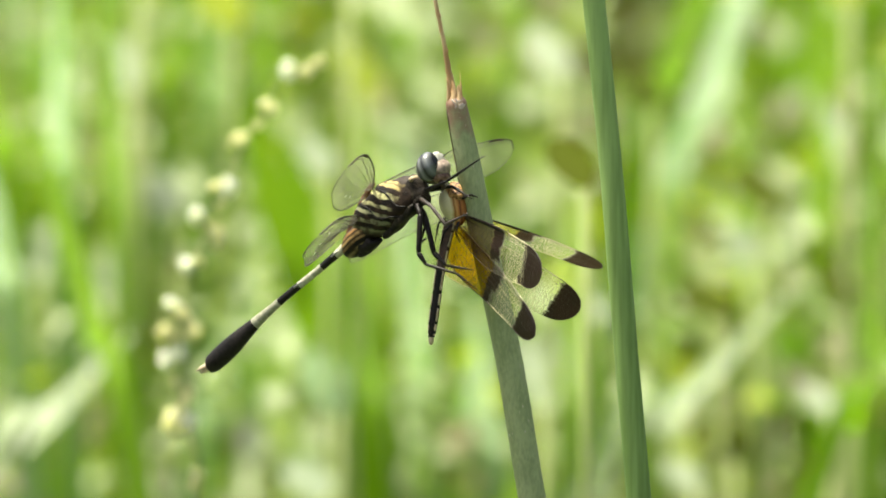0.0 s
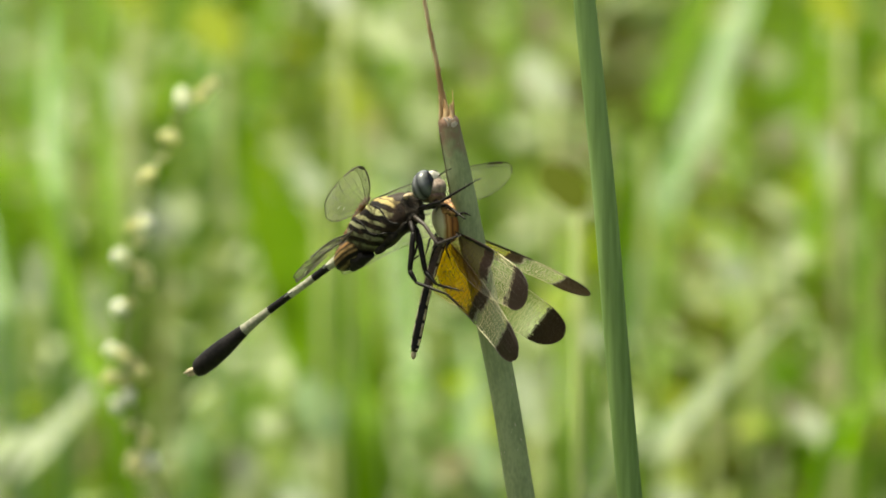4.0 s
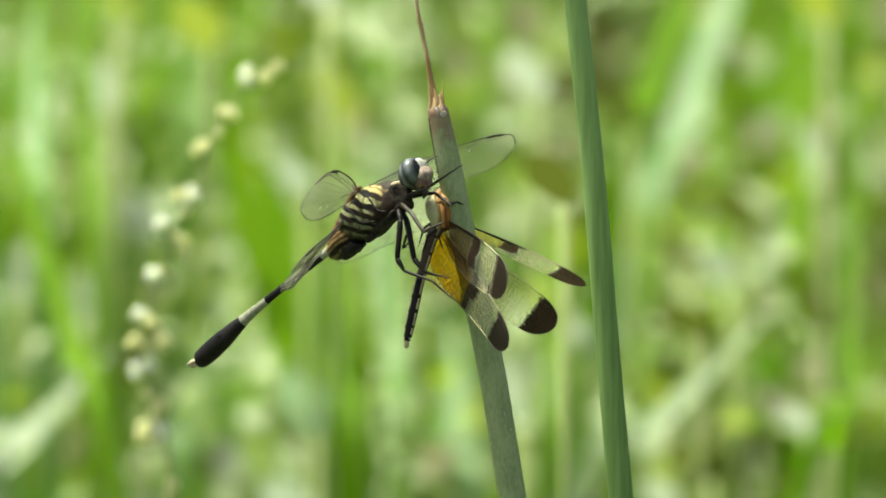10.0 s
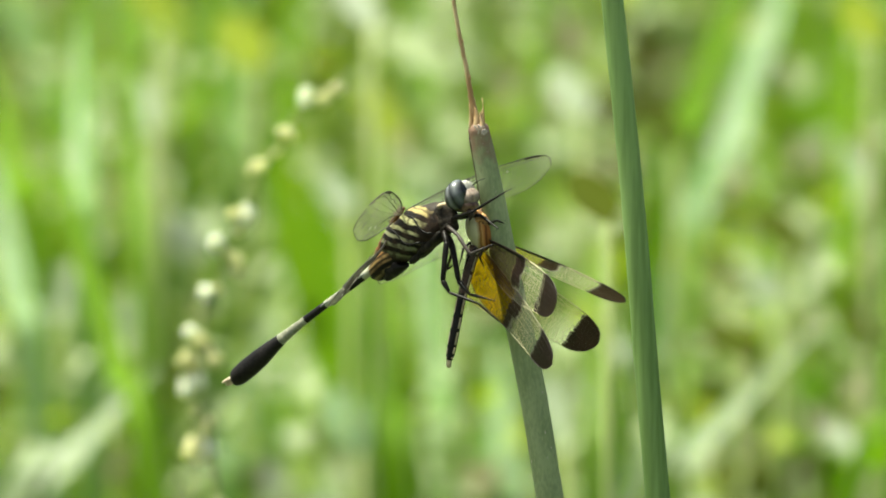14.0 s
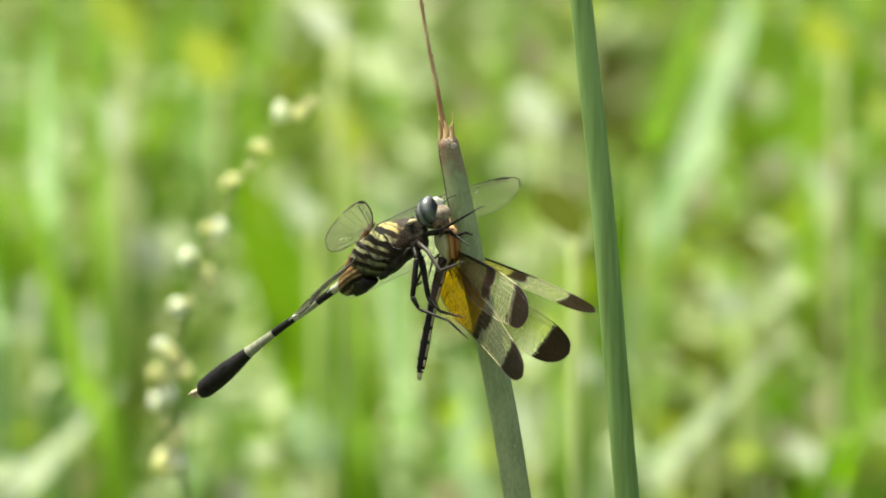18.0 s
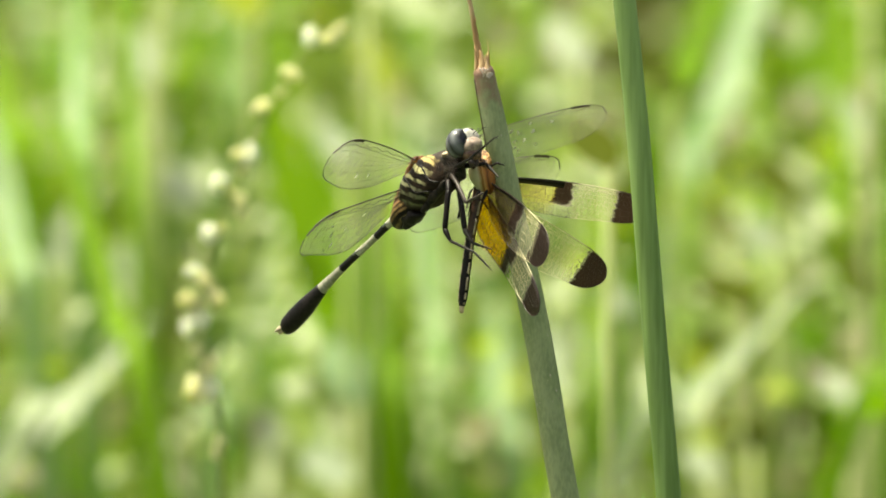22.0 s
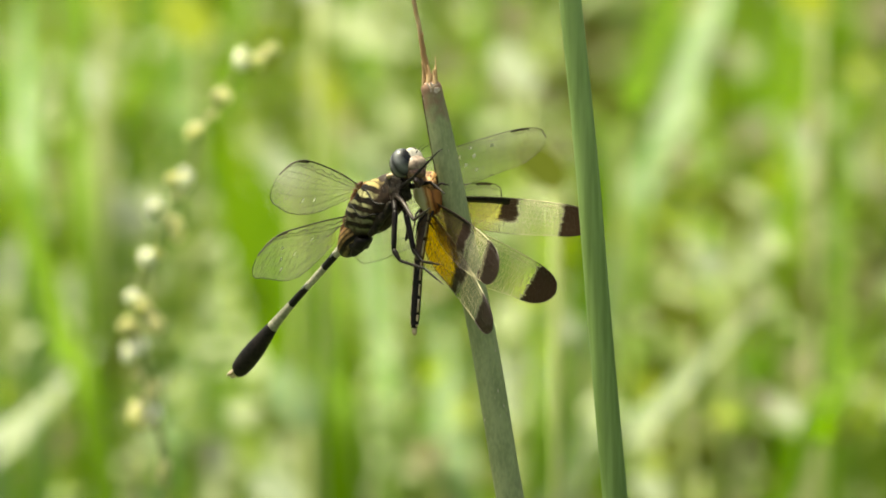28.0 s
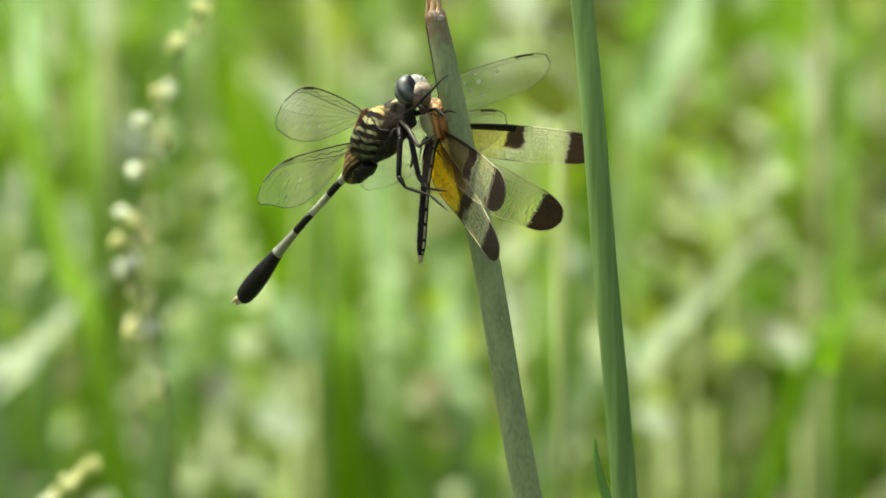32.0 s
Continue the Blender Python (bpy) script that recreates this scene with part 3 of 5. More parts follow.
# ---- the two reeds ----
def make_snapped_reed():
    reed = thing("reed", "grey-green rush stem snapped off, with a dry brown tip", "reed", group="rush stems")
    line = [(805, 172), (811, 205), (824, 268), (854, 420), (901, 640), (941, 880), (981, 1090)]
    pts = [upright(x, y) for x, y in line]
    d = (pts[-1] - pts[-2]).normalized()
    low = [pts[-1] + d * (pts[-1].z / -d.z) * f for f in (0.05, 0.15, 0.4, 0.7, 1.0)]
    low = [Vector((p.x - 0.05 * f, p.y, p.z)) for p, f in zip(low, (0.0, 0.05, 0.3, 0.65, 1.0))]
    withered(m_reed, upright(826, 250).z, upright(812, 180).z, (0.24, 0.145, 0.10))
    n = 60
    path = smooth_path(pts + low, n)
    rad = [r * K for r in spread([17.5, 20, 22.5, 24, 24.5, 26, 28, 30, 32, 34], n)]
    rad[:3] = [12.5 * K, 17.0 * K, 19 * K]
    part("stem", tube(bmesh.new(), path, rad, 20, 1.0, (1, 0, 0), 0.02), m_reed, reed)
    # pale scars where it broke
    bm = bmesh.new()
    for i in range(28):
        a, k = random.gauss(0.35, 0.38), random.choice((1, 1, 2, 2, 3, 3))
        c = path[k] + Vector((0, 0, random.uniform(-4, 4) * K))
        out = Vector((math.sin(a), -math.cos(a), 0))
        ball(bm, c + out * rad[k] * 0.995, (random.uniform(0.7, 2.2) * K, 0.25 * K, random.uniform(1.5, 5.5) * K), Euler((0, random.uniform(-1, 1), a)), 8, 6, 0.4)
    part("scar", bm, m_scar, reed, "pale flaking scar")
    # splinters standing up from the break
    for x, y, h, w, lean, back in ((797, 172, 36, 4, -3, -8), (801, 172, 18, 6, -1, -6), (806, 176, 34, 8, -2, -12), (813, 178, 26, 7, 0, -13), (803, 182, 22, 6, 0, -14), (809, 184, 18, 7, 1, -15), (817, 184, 20, 6, 0, -13), (819, 176, 30, 3.5, -1, -6), (821, 174, 46, 2.2, -3, -3), (814, 170, 20, 6, 2, 8)):
        a, b = upright(x - 4, y + 14, back * K), upright(x + lean - 4, y - h, back * 0.5 * K)
        part("splinter", tube(bmesh.new(), smooth_path([a, a.lerp(b, 0.5) + Vector((0.4 * w * K, 0, 0)), b], 7), [v * K for v in (w * 0.25, w * 0.9, w * 0.9, w * 0.75, w * 0.5, w * 0.3, 0.5)], 6, 0.5, (0, 1, 0)), m_husk, reed, "dry pointed splinter")
    strand = smooth_path([upright(x - 4, y) for x, y in ((806, 168), (797, 120), (789, 72), (776, 10), (764, -60), (752, -130), (738, -210))], 34)
    for i, p in enumerate(strand):
        p.x += 1.6 * K * noise.noise(Vector((i * 0.9, 0, 3)))
    part("dry_tip", tube(bmesh.new(), strand, [v * K for v in spread([8, 5.2, 4, 3.6, 3.4, 3, 2.2, 1], 34)], 8), m_husk, reed, "thin dry brown withered tip")
    for i in (9, 15, 22):
        bm = bmesh.new()
        ball(bm, strand[i] + Vector((3 * K, -2 * K, 0)), (2.6 * K, 2.4 * K, 5 * K), None, 8, 6, 0.2)
        part("knot", bm, m_husk, reed)
    # the peeling brown edge below the collar
    peel = [path[k] + Vector((-rad[k] * 0.97, -rad[k] * 0.3, 0)) for k in range(4, 15)]
    part("peeling_edge", tube(bmesh.new(), smooth_path(peel, 26), [(0.5 + 1.0 * abs(math.sin(i * 1.7))) * K for i in range(26)], 6), m_brown, reed, "brown peeling edge of the skin")
    # pale flecks on the skin
    for i in range(60):
        f = random.uniform(0.03, 0.45)
        k = int(f * (n - 1))
        p, r, a = path[k].lerp(path[k + 1], f * (n - 1) - k), rad[k], random.uniform(-1.2, 1.2)
        bm = bmesh.new()
        s = random.choice((0.5, 0.6, 0.8, 1.3)) * K
        ball(bm, p + Vector((math.sin(a), -math.cos(a), 0)) * (r - 0.75 * s), (s, s, s * random.uniform(1, 3.2)), None, 6, 4)
        part("fleck", bm, m_scar, reed)
    return path, rad


def make_tall_reed():
    top = [upright(x, y, -0.006) for x, y in ((1008, -420), (1031, -180), (1050, 0), (1069, 180), (1086, 360), (1107, 620), (1130, 882), (1146, 1080))]
    d = (top[-1] - top[-2]).normalized()
    low = [top[-1] + d * (top[-1].z / -d.z) * f for f in (0.05, 0.2, 0.55, 1.0)]
    n = 50
    path = smooth_path(top + low, n)
    foot = path[-1].copy()
    reed = thing("reed", "tall smooth dark green rush stem with a faint lengthwise groove", "reed", Matrix.Translation(foot), group="rush stems")
    path = [p - foot for p in path]
    bm = bmesh.new()
    rings, seg = [], 28
    for i, p in enumerate(path):
        r = float(np.interp(i / (n - 1), [0, 0.15, 0.35, 1], [18.0, 19.7, 20.6, 26])) * K
        ring = []
        for k in range(seg):
            a = 2 * math.pi * k / seg
            g = 1 - 0.03 * math.exp(-((math.degrees(a) - 250) / 18) ** 2) - 0.018 * math.exp(-((math.degrees(a) - 290) / 18) ** 2)
            ring.append(bm.verts.new(p + Vector((math.cos(a) * r * g, math.sin(a) * r * g, 0))))
        rings.append(ring)
    for a, b in zip(rings, rings[1:]):
        for k in range(seg):
            bm.faces.new((a[k], b[k], b[(k + 1) % seg], a[(k + 1) % seg]))
    part("stem", bm, m_reed_dark, reed)
    part("sheath", tube(bmesh.new(), [path[-1], path[-1].lerp(path[-3], 0.6), path[-3]], [30 * K, 29 * K, 26.5 * K], 14), m_husk, reed, "brown basal sheath")
    return reed, foot


def make_shoot():
    shoot = thing("reed_shoot", "small pointed fresh green rush shoot beside the tall stem", "reed", group="rush stems")
    pts = [upright(x, y, -0.008) for x, y in ((1089, 926), (1091, 960), (1099, 1000), (1113, 1045), (1140, 1130))]
    end = Vector((pts[-1].x + 0.02, pts[-1].y, 0))
    path = smooth_path(pts + [pts[-1].lerp(end, f) for f in (0.02, 0.08, 0.25, 0.6, 1.0)], 40)
    part("leaf", tube(bmesh.new(), path, [v * K for v in spread([0.6, 6, 9, 11, 12, 12, 13, 14], 40)], 8, 0.45, (0, 1, 0)), m_fresh, shoot)


# ---- dragonfly wings ----
def wing(parent, name, root, span, chord, length, profile, skin, vein_skin, label, stigma=True, sweep=0.02, plate=0.0, vein_size=0.04, cross=0.4, glints=(), rows=26, cols=9, cells=1.5, curl=0.0):
    """A wing: a corrugated membrane with long veins, cross veins and a stigma. profile: widths from root to tip."""
    s = Vector(span).normalized()
    c = Vector(chord)
    c = (c - s * c.dot(s)).normalized()
    up = s.cross(c)

    def spot(f, g):
        """The place at f along the wing and g across it."""
        w = float(np.interp(min(f, 0.78), np.linspace(0, 1, len(profile)), profile))
        lead = -sweep * length * math.sin(math.pi * min(f / 0.9, 1))
        if f > 0.78:
            x = (f - 0.78) / 0.22
            lead += 0.45 * w * (1 - math.sqrt(max(0.0, 1 - x ** 2.6)))
            w *= 0.45 * math.sqrt(max(0.0, 1 - x ** 2.6)) + 0.55 * math.sqrt(max(0.0, 1 - x ** 2.0))
        z = 0.012 * length * math.sin(g * 9.0) * (1 - f) + curl * length * (g - 0.3) * f + 0.015 * length * math.sin(math.pi * f)
        return s * (f * length) + c * (lead + g * w) + up * z

    bm = bmesh.new()
    layer = bm.loops.layers.uv.new("span")
    fs = [math.sin(math.pi / 2 * i / rows) for i in range(rows + 1)]
    grid = [[bm.verts.new(spot(f, j / cols)) for j in range(cols + 1)] for f in fs]
    for i in range(rows):
        for j in range(cols):
            face = bm.faces.new((grid[i][j], grid[i + 1][j], grid[i + 1][j + 1], grid[i][j + 1]))
            for loop, (a, b) in zip(face.loops, ((i, j), (i + 1, j), (i + 1, j + 1), (i, j + 1))):
                loop[layer].uv = (fs[a], b / cols)
    w = part(name, bm, skin, parent, label)
    w.location = root
    unit = length / 23.0
    vb = bmesh.new()

    def vein(line, r):
        tube(vb, [spot(f, min(1.0, max(0.0, g + 0.005 * math.sin(f * 47 + g * 17) * (0 < g < 1)))) for f, g in line], r, 4, closed=False)
    n = 36
    thick = vein_size * 0.001
    vein([(i / n, 0.0) for i in range(n + 1)], thick * 2.2)
    vein([(0.93 * i / n, 0.09 + 0.02 * math.sin(i)) for i in range(n + 1)], thick * 1.0)
    vein([(0.96 * i / n, 0.16 * (1 - 0.4 * i / n) + 0.03) for i in range(n + 1)], thick * 1.1)
    longs = []
    for g0, g1, f0, f1 in ((0.2, 0.3, 0.0, 0.97), (0.26, 0.45, 0.08, 0.96), (0.34, 0.62, 0.05, 0.93), (0.45, 0.78, 0.0, 0.88), (0.6, 0.98, 0.03, 0.72), (0.75, 0.98, 0.05, 0.45)):
        longs.append((g0, g1, f0, f1))
        vein([(f0 + (f1 - f0) * i / 14, g0 + (g1 - g0) * (i / 14) ** 1.2) for i in range(15)], thick * 0.55)
    vein([(i / n * 0.998, 1.0) for i in range(n + 1)], thick * 1.2)
    step = 0.034 / cells
    f = 0.05
    while f < 0.97:
        lines = [0.0, 0.11] + [g0 + (g1 - g0) * ((f - f0) / (f1 - f0)) ** 1.2 for g0, g1, f0, f1 in longs if f0 < f < f1] + [1.0]
        for g, h in zip(lines, lines[1:]):
            k = max(1, int(round((h - g) * cells / 0.19)))
            for q in range(k):
                a, b = g + (h - g) * q / k, g + (h - g) * (q + 1) / k
                e = step * 1.1 * (random.random() - 0.5)
                vein([(min(f + e, 0.99), a), (min(f + e + step * 1.1 * (random.random() - 0.4), 0.99), b)], thick * cross)
        f += step
    layer = vb.loops.layers.uv.new("span")
    for face in vb.faces:
        for loop in face.loops:
            loop[layer].uv = (loop.vert.co.dot(s) / length, 0.5)
    part("venation", vb, vein_skin, w, "fine network of veins")
    # sun glints put in as thin pale plates on the membrane
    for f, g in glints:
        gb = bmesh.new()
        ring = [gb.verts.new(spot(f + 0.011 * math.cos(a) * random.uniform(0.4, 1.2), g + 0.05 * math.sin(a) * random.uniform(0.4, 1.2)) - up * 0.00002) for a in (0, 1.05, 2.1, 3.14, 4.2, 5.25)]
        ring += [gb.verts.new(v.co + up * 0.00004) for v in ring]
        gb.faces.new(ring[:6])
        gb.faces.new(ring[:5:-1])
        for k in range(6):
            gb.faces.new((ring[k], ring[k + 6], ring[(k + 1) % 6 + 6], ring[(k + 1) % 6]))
        part("wing_cell", gb, m_glint, w, "pale patch painted for a sun glint", False)
    if plate:
        pb = bmesh.new()
        lines = [[pb.verts.new(spot(0.02 + 0.44 * i / 12, g) + up * (0.0004 * length * k)) for i in range(13)] for g, k in ((-0.02, 4), (plate, 4), (plate, -4), (-0.02, -4))]
        for a, b in zip(lines, lines[1:] + lines[:1]):
            for i in range(12):
                pb.faces.new((a[i], b[i], b[i + 1], a[i + 1]))
        part("leading_edge", pb, m_black, w, "thick dark leading edge")
    if stigma:
        sb = bmesh.new()
        lines = [[sb.verts.new(spot(0.80 + 0.1 * i / 5, g) + up * (0.0004 * length * k)) for i in range(6)] for g, k in ((0.0, 3), (0.055, 3), (0.055, -3), (0.0, -3))]
        for a, b in zip(lines, lines[1:] + lines[:1]):
            for i in range(5):
                sb.faces.new((a[i], b[i], b[i + 1], a[i + 1]))
        part("wing_spot", sb, m_brown, w, "brown cell at the leading edge")
    return w


def leg(parent, joints, radii, material, label="", spines=True, foot=True):
    """A jointed leg: three tapering sections with spines and a claw, as one thin part with its own pieces."""
    first = None
    for i, (a, b) in enumerate(zip(joints, joints[1:])):
        a, b = Vector(a), Vector(b)
        r0, r1 = radii[i], radii[i + 1]
        bm = tube(bmesh.new(), [a.lerp(b, f) for f in (-0.02, 0.05, 0.3, 0.6, 0.92, 1.0)], [r0 * 0.7, r0, r0 * 1.02, (r0 + r1) / 2, r1, r1 * 0.8], 8)
        if spines and i > 0:
            d = (b - a).normalized()
            o = d.orthogonal().normalized()
            for k in range(int((b - a).length / 0.0006)):
                p = a.lerp(b, (k + 0.5) * 0.0006 / (b - a).length)
                q = o if k % 2 else -o
                tube(bm, [p, p + q * 0.0008 + d * 0.0003], [0.00004, 0.00001], 4, closed=False)
        ob = part("leg" if i == 0 else "leg_section", bm, material, parent if first is None else first, label if i == 0 else "")
        first = first or ob
    return first


# ---- the hunting dragonfly ----
YAW = radians(30)


def side(x, y, w=0.0):
    """A place on the hunter, in its own space: x, y on its side view, w millimetres to its right."""
    return Vector((((x - 680) * K + w * 0.001 * math.sin(YAW)) / math.cos(YAW), -w * 0.001, -(y - 380) * K))


def make_hunter():
    fly = thing("dragonfly", "black and yellow-green striped dragonfly with clear wings, eating a smaller one", "dragonfly")
    # thorax: a deep skewed box of rounded plates
    bm = bmesh.new()
    ball(bm, (0, 0, 0), (1, 1, 1), None, 40, 28)
    back, fore = side(636, 418), side(746, 331)
    axis = (fore - back)
    c = back.lerp(fore, 0.5)
    a = axis.normalized()
    up = Vector((0, 1, 0)).cross(a) * -1
    for v in bm.verts:
        x, y, z = v.co
        x2 = math.copysign(abs(x) ** 0.8, x)
        z2 = math.copysign(abs(z) ** 0.7, z)
        taper = 1 - 0.22 * max(0, x) - (0.12 if z > 0 else 0.35) * max(0, -x)
        v.co = c + a * (x2 * axis.length * 0.54) + up * (z2 * taper * (0.0041 if z > 0 else 0.0029)) + Vector((0, y * 0.0031 * taper, 0))
        v.co += up * 0.00022 * math.sin(x * 11) * (1 - abs(x))
    part("thorax", bm, m_thorax, fly, "thorax with black and yellow-green stripes")

    def flank(x, z):
        """A place on the thorax's right side, x along it and z up it."""
        y = -math.sqrt(max(0.0, 1 - x * x - z * z))
        taper = 1 - 0.22 * max(0, x) - (0.12 if z > 0 else 0.35) * max(0, -x)
        return c + a * (math.copysign(abs(x) ** 0.8, x) * axis.length * 0.54) + up * (math.copysign(abs(z) ** 0.7, z) * taper * (0.0041 if z > 0 else 0.0029)) + Vector((0, y * 0.0031 * taper, 0))
    # dark seams slanting from the wings down to the legs, and thin pale edges beside them
    for x0, x1, r, m in ((-0.3, 0.2, 0.00014, m_black), (0.12, 0.5, 0.00018, m_black)):
        line = smooth_path([flank(x0 + (x1 - x0) * f + 0.03 * math.sin(9 * f), 0.62 - 1.45 * f) for f in (0, 0.15, 0.3, 0.45, 0.6, 0.75, 0.9)], 24)
        part("seam", tube(bmesh.new(), line, [r * (0.5 + 0.5 * abs(math.sin(i * 0.9 + x0 * 9))) for i in range(24)], 6), m, fly)
    bm = bmesh.new()
    ball(bm, side(740, 338), (0.0016, 0.0019, 0.0023), Euler((0, -0.5, 0)), 24, 18, 0.3)
    part("neck_plate", bm, m_coxa, fly, "dark brown plate behind the head")
    bm = bmesh.new()
    ball(bm, side(735, 318, 0.5), (0.0005, 0.0018, 0.0006), Euler((0, 0.3, 0)), 16, 12)
    part("collar", bm, m_cream, fly, "yellow collar")
    # leg bases, a row of slanting dark plates under the thorax
    for x, y, w, s in ((738, 358, 1.7, 1.0), (724, 374, 1.9, 1.15), (706, 392, 2.0, 1.2), (690, 410, 1.9, 1.0)):
        bm = bmesh.new()
        ball(bm, side(x, y, w - 0.5), (0.0006 * s, 0.0006 * s, 0.0014 * s), Euler((0, 0.75, 0)), 18, 12, 0.35)
        part("leg_base", bm, m_coxa, fly, "dark leg base")
    # swollen base of the abdomen, hanging behind the hind legs
    bm = bmesh.new()
    ball(bm, side(640, 420), (0.0039, 0.0021, 0.0022), Euler((0, -0.75, 0)), 24, 16, 0.05)
    part("abdomen_base", bm, m_base, fly, "ribbed brown and black base of the abdomen")
    bm = bmesh.new()
    ball(bm, side(650, 436, 0.3), (0.0021, 0.0016, 0.0011), Euler((0, -0.45, 0)), 24, 16, 0.45)
    part("belly_lobe", bm, m_black, fly, "shiny black lobe")
    # fine hairs over the front and the back
    bm = bmesh.new()
    for i in range(420):
        f, s = random.random(), random.uniform(-1, 1)
        p = side(748, 318).lerp(side(640, 385), f) + up * random.uniform(-0.0008, 0.0003) + Vector((0, 0.0024 * s, -0.0012 * s * s))
        if i > 300:
            p = side(random.uniform(735, 760), random.uniform(325, 362), random.uniform(1.2, 2.0))
        d = (up + Vector((random.uniform(-0.6, 0.6), s * 0.8 - (1.2 if i > 300 else 0), random.uniform(-0.3, 0.4)))).normalized()
        tube(bm, [p, p + d * random.uniform(0.0005, 0.0011)], [0.000028, 0.000008], 3, closed=False)
    part("fuzz", bm, m_legpale, fly, "short brown hairs")
    # wing roots: rusty sclerites along the back
    for w in (1.0, -1.0):
        ridge = smooth_path([side(x, y, w) for x, y in ((664, 324), (654, 334), (643, 354), (631, 380), (620, 404), (614, 422))], 24)
        part("wing_hinge", tube(bmesh.new(), ridge, [(0.0003 + 0.00026 * abs(math.sin(i * 1.3))) * min(1, 0.2 + i / 4, 0.2 + (23 - i) / 4) for i in range(24)], 8), m_rust, fly, "rust-brown hinge along the wing roots")
    # abdomen
    n = 50
    mid = smooth_path([side(x, y) for x, y in ((622, 428), (600, 447), (556, 484), (508, 523), (456, 568), (412, 610), (374, 645), (364, 652))], n)
    rad = [r * K for r in spread([14, 9.5, 7.6, 6.8, 6.5, 6.5, 6.8, 7.4, 9.5, 14, 17.5, 18.5, 17, 13, 8], n)]
    first = None
    for name, f0, f1, m, lab in (("abdomen", 0.0, 0.14, m_pale, "slender ringed abdomen with a black club"), ("abdomen_segment", 0.14, 0.24, m_black, ""), ("abdomen_segment", 0.24, 0.345, m_pale, "pale green ring"),
                                 ("abdomen_segment", 0.345, 0.465, m_black, ""), ("abdomen_segment", 0.465, 0.56, m_pale, "pale green ring"), ("abdomen_segment", 0.56, 0.69, m_black, ""),
                                 ("abdomen_segment", 0.69, 0.81, m_black, ""), ("abdomen_segment", 0.81, 0.91, m_black, ""), ("abdomen_segment", 0.91, 0.985, m_brown, "dark brown last ring")):
        i, j = int(f0 * n), min(n, int(f1 * n) + 1)
        pts, rr = mid[i:j + 1], rad[i:j + 1]
        rr = [r * (1.012 if m is m_pale else 1.0) for k, r in enumerate(rr)]
        ob = part(name, tube(bmesh.new(), pts, rr, 18, 0.9, (0, 1, 0), closed=f1 > 0.95), m, first or fly, lab)
        first = first or ob
        if m is m_black and f0 < 0.5:
            # pale streak along the side of the dark ring
            k = (i + j) // 2
            bm = bmesh.new()
            tube(bm, [p + Vector((0, -r * 0.86, 0.0001)) for p, r in zip(mid[i:k], rad[i:k])], [K * 1.6] * (k - i), 6)
            part("streak", bm, m_grey, first)
    tip, d = mid[-1], (mid[-1] - mid[-4]).normalized()
    for dy, dz, l in ((0.00035, 0.0002, 0.0019), (-0.00035, 0.0002, 0.0019), (0, -0.0003, 0.0014)):
        p = tip + Vector((0, dy, dz))
        part("tail_clasper", tube(bmesh.new(), [p - d * 0.0004, p + d * l * 0.5, p + d * l], [0.0004, 0.00036, 0.00006], 8), m_cream, first, "cream-white tail appendage")
    # head
    bm = bmesh.new()
    ball(bm, side(768, 302), (0.0019, 0.0026, 0.0021), Euler((0, 0.2, 0)), 22, 16)
    head = part("head", bm, m_brown, fly, "head with large grey eyes")
    for w in (1.9, -1.9):
        bm = bmesh.new()
        ball(bm, side(757, 296, w) if w > 0 else side(757, 296, w), (0.00165, 0.0019, 0.0022), Euler((0, 0.12, 0)), 28, 20)
        part("eye", bm, m_eye, head, "glossy grey compound eye with dark streaks")
    bm = bmesh.new()
    ball(bm, side(772, 294, 0.4), (0.0010, 0.0023, 0.0021), Euler((0, 0.1, 0)), 24, 18, 0.05)
    part("forehead", bm, m_white, head, "cream-white forehead")
    bm = bmesh.new()
    ball(bm, side(781, 299, 0.3), (0.0012, 0.0018, 0.0014), Euler((0, 0.1, 0)), 24, 18, 0.12)
    part("face_plate", bm, m_face, head, "beige face plate")
    bm = bmesh.new()
    ball(bm, side(781, 313, 0.2), (0.0013, 0.0016, 0.0010), Euler((0, -0.1, 0)), 20, 14, 0.12)
    part("upper_lip", bm, m_lip, head, "reddish-brown upper lip")
    bm = bmesh.new()
    ball(bm, side(774, 276, 0.2), (0.0006, 0.0008, 0.0007), None, 14, 10)
    part("crown", bm, m_black, head, "black knob between the eyes")
    for w in (0.9, -0.9):
        bm = tube(bmesh.new(), [side(780, 322, w), side(786, 330, w), side(782, 340, w * 0.4)], [0.0005, 0.00045, 0.0001], 8)
        part("jaw", bm, m_brown, head, "dark brown jaw")
        part("feeler", tube(bmesh.new(), [side(784, 278, w * 0.7), side(796, 268, w), side(806, 264, w * 1.3)], [0.00008, 0.00005, 0.00003], 5), m_black, head, "short bristle-like feeler")
    # legs
    leg(fly, [side(752, 338, 1.4), side(790, 322, 3.2), side(852, 280, 4.4), side(860, 276, 4.0)], [0.00034, 0.00022, 0.0001, 0.00005], m_leg, "black foreleg clasping the reed")
    leg(fly, [side(748, 338, -1.4), side(800, 330, -2.2), side(835, 352, -1.5)], [0.0004, 0.00026, 0.00008], m_leg, "black foreleg clasping the reed")
    leg(fly, [side(738, 362, 1.8), side(744, 380, 2.6), side(741, 448, 3.0), side(754, 468, 2.8), side(808, 484, 2.6), side(846, 514, 2.0)], [0.0004, 0.00042, 0.0004, 0.00024, 0.00018, 0.00007], m_leg, "thick black middle leg")
    leg(fly, [side(742, 366, -0.6), side(752, 382, -0.6), side(768, 448, -0.4), side(790, 470, 0.2), side(838, 478, 0.8)], [0.0004, 0.00044, 0.0004, 0.00022, 0.00007], m_leg, "thick black hind leg")
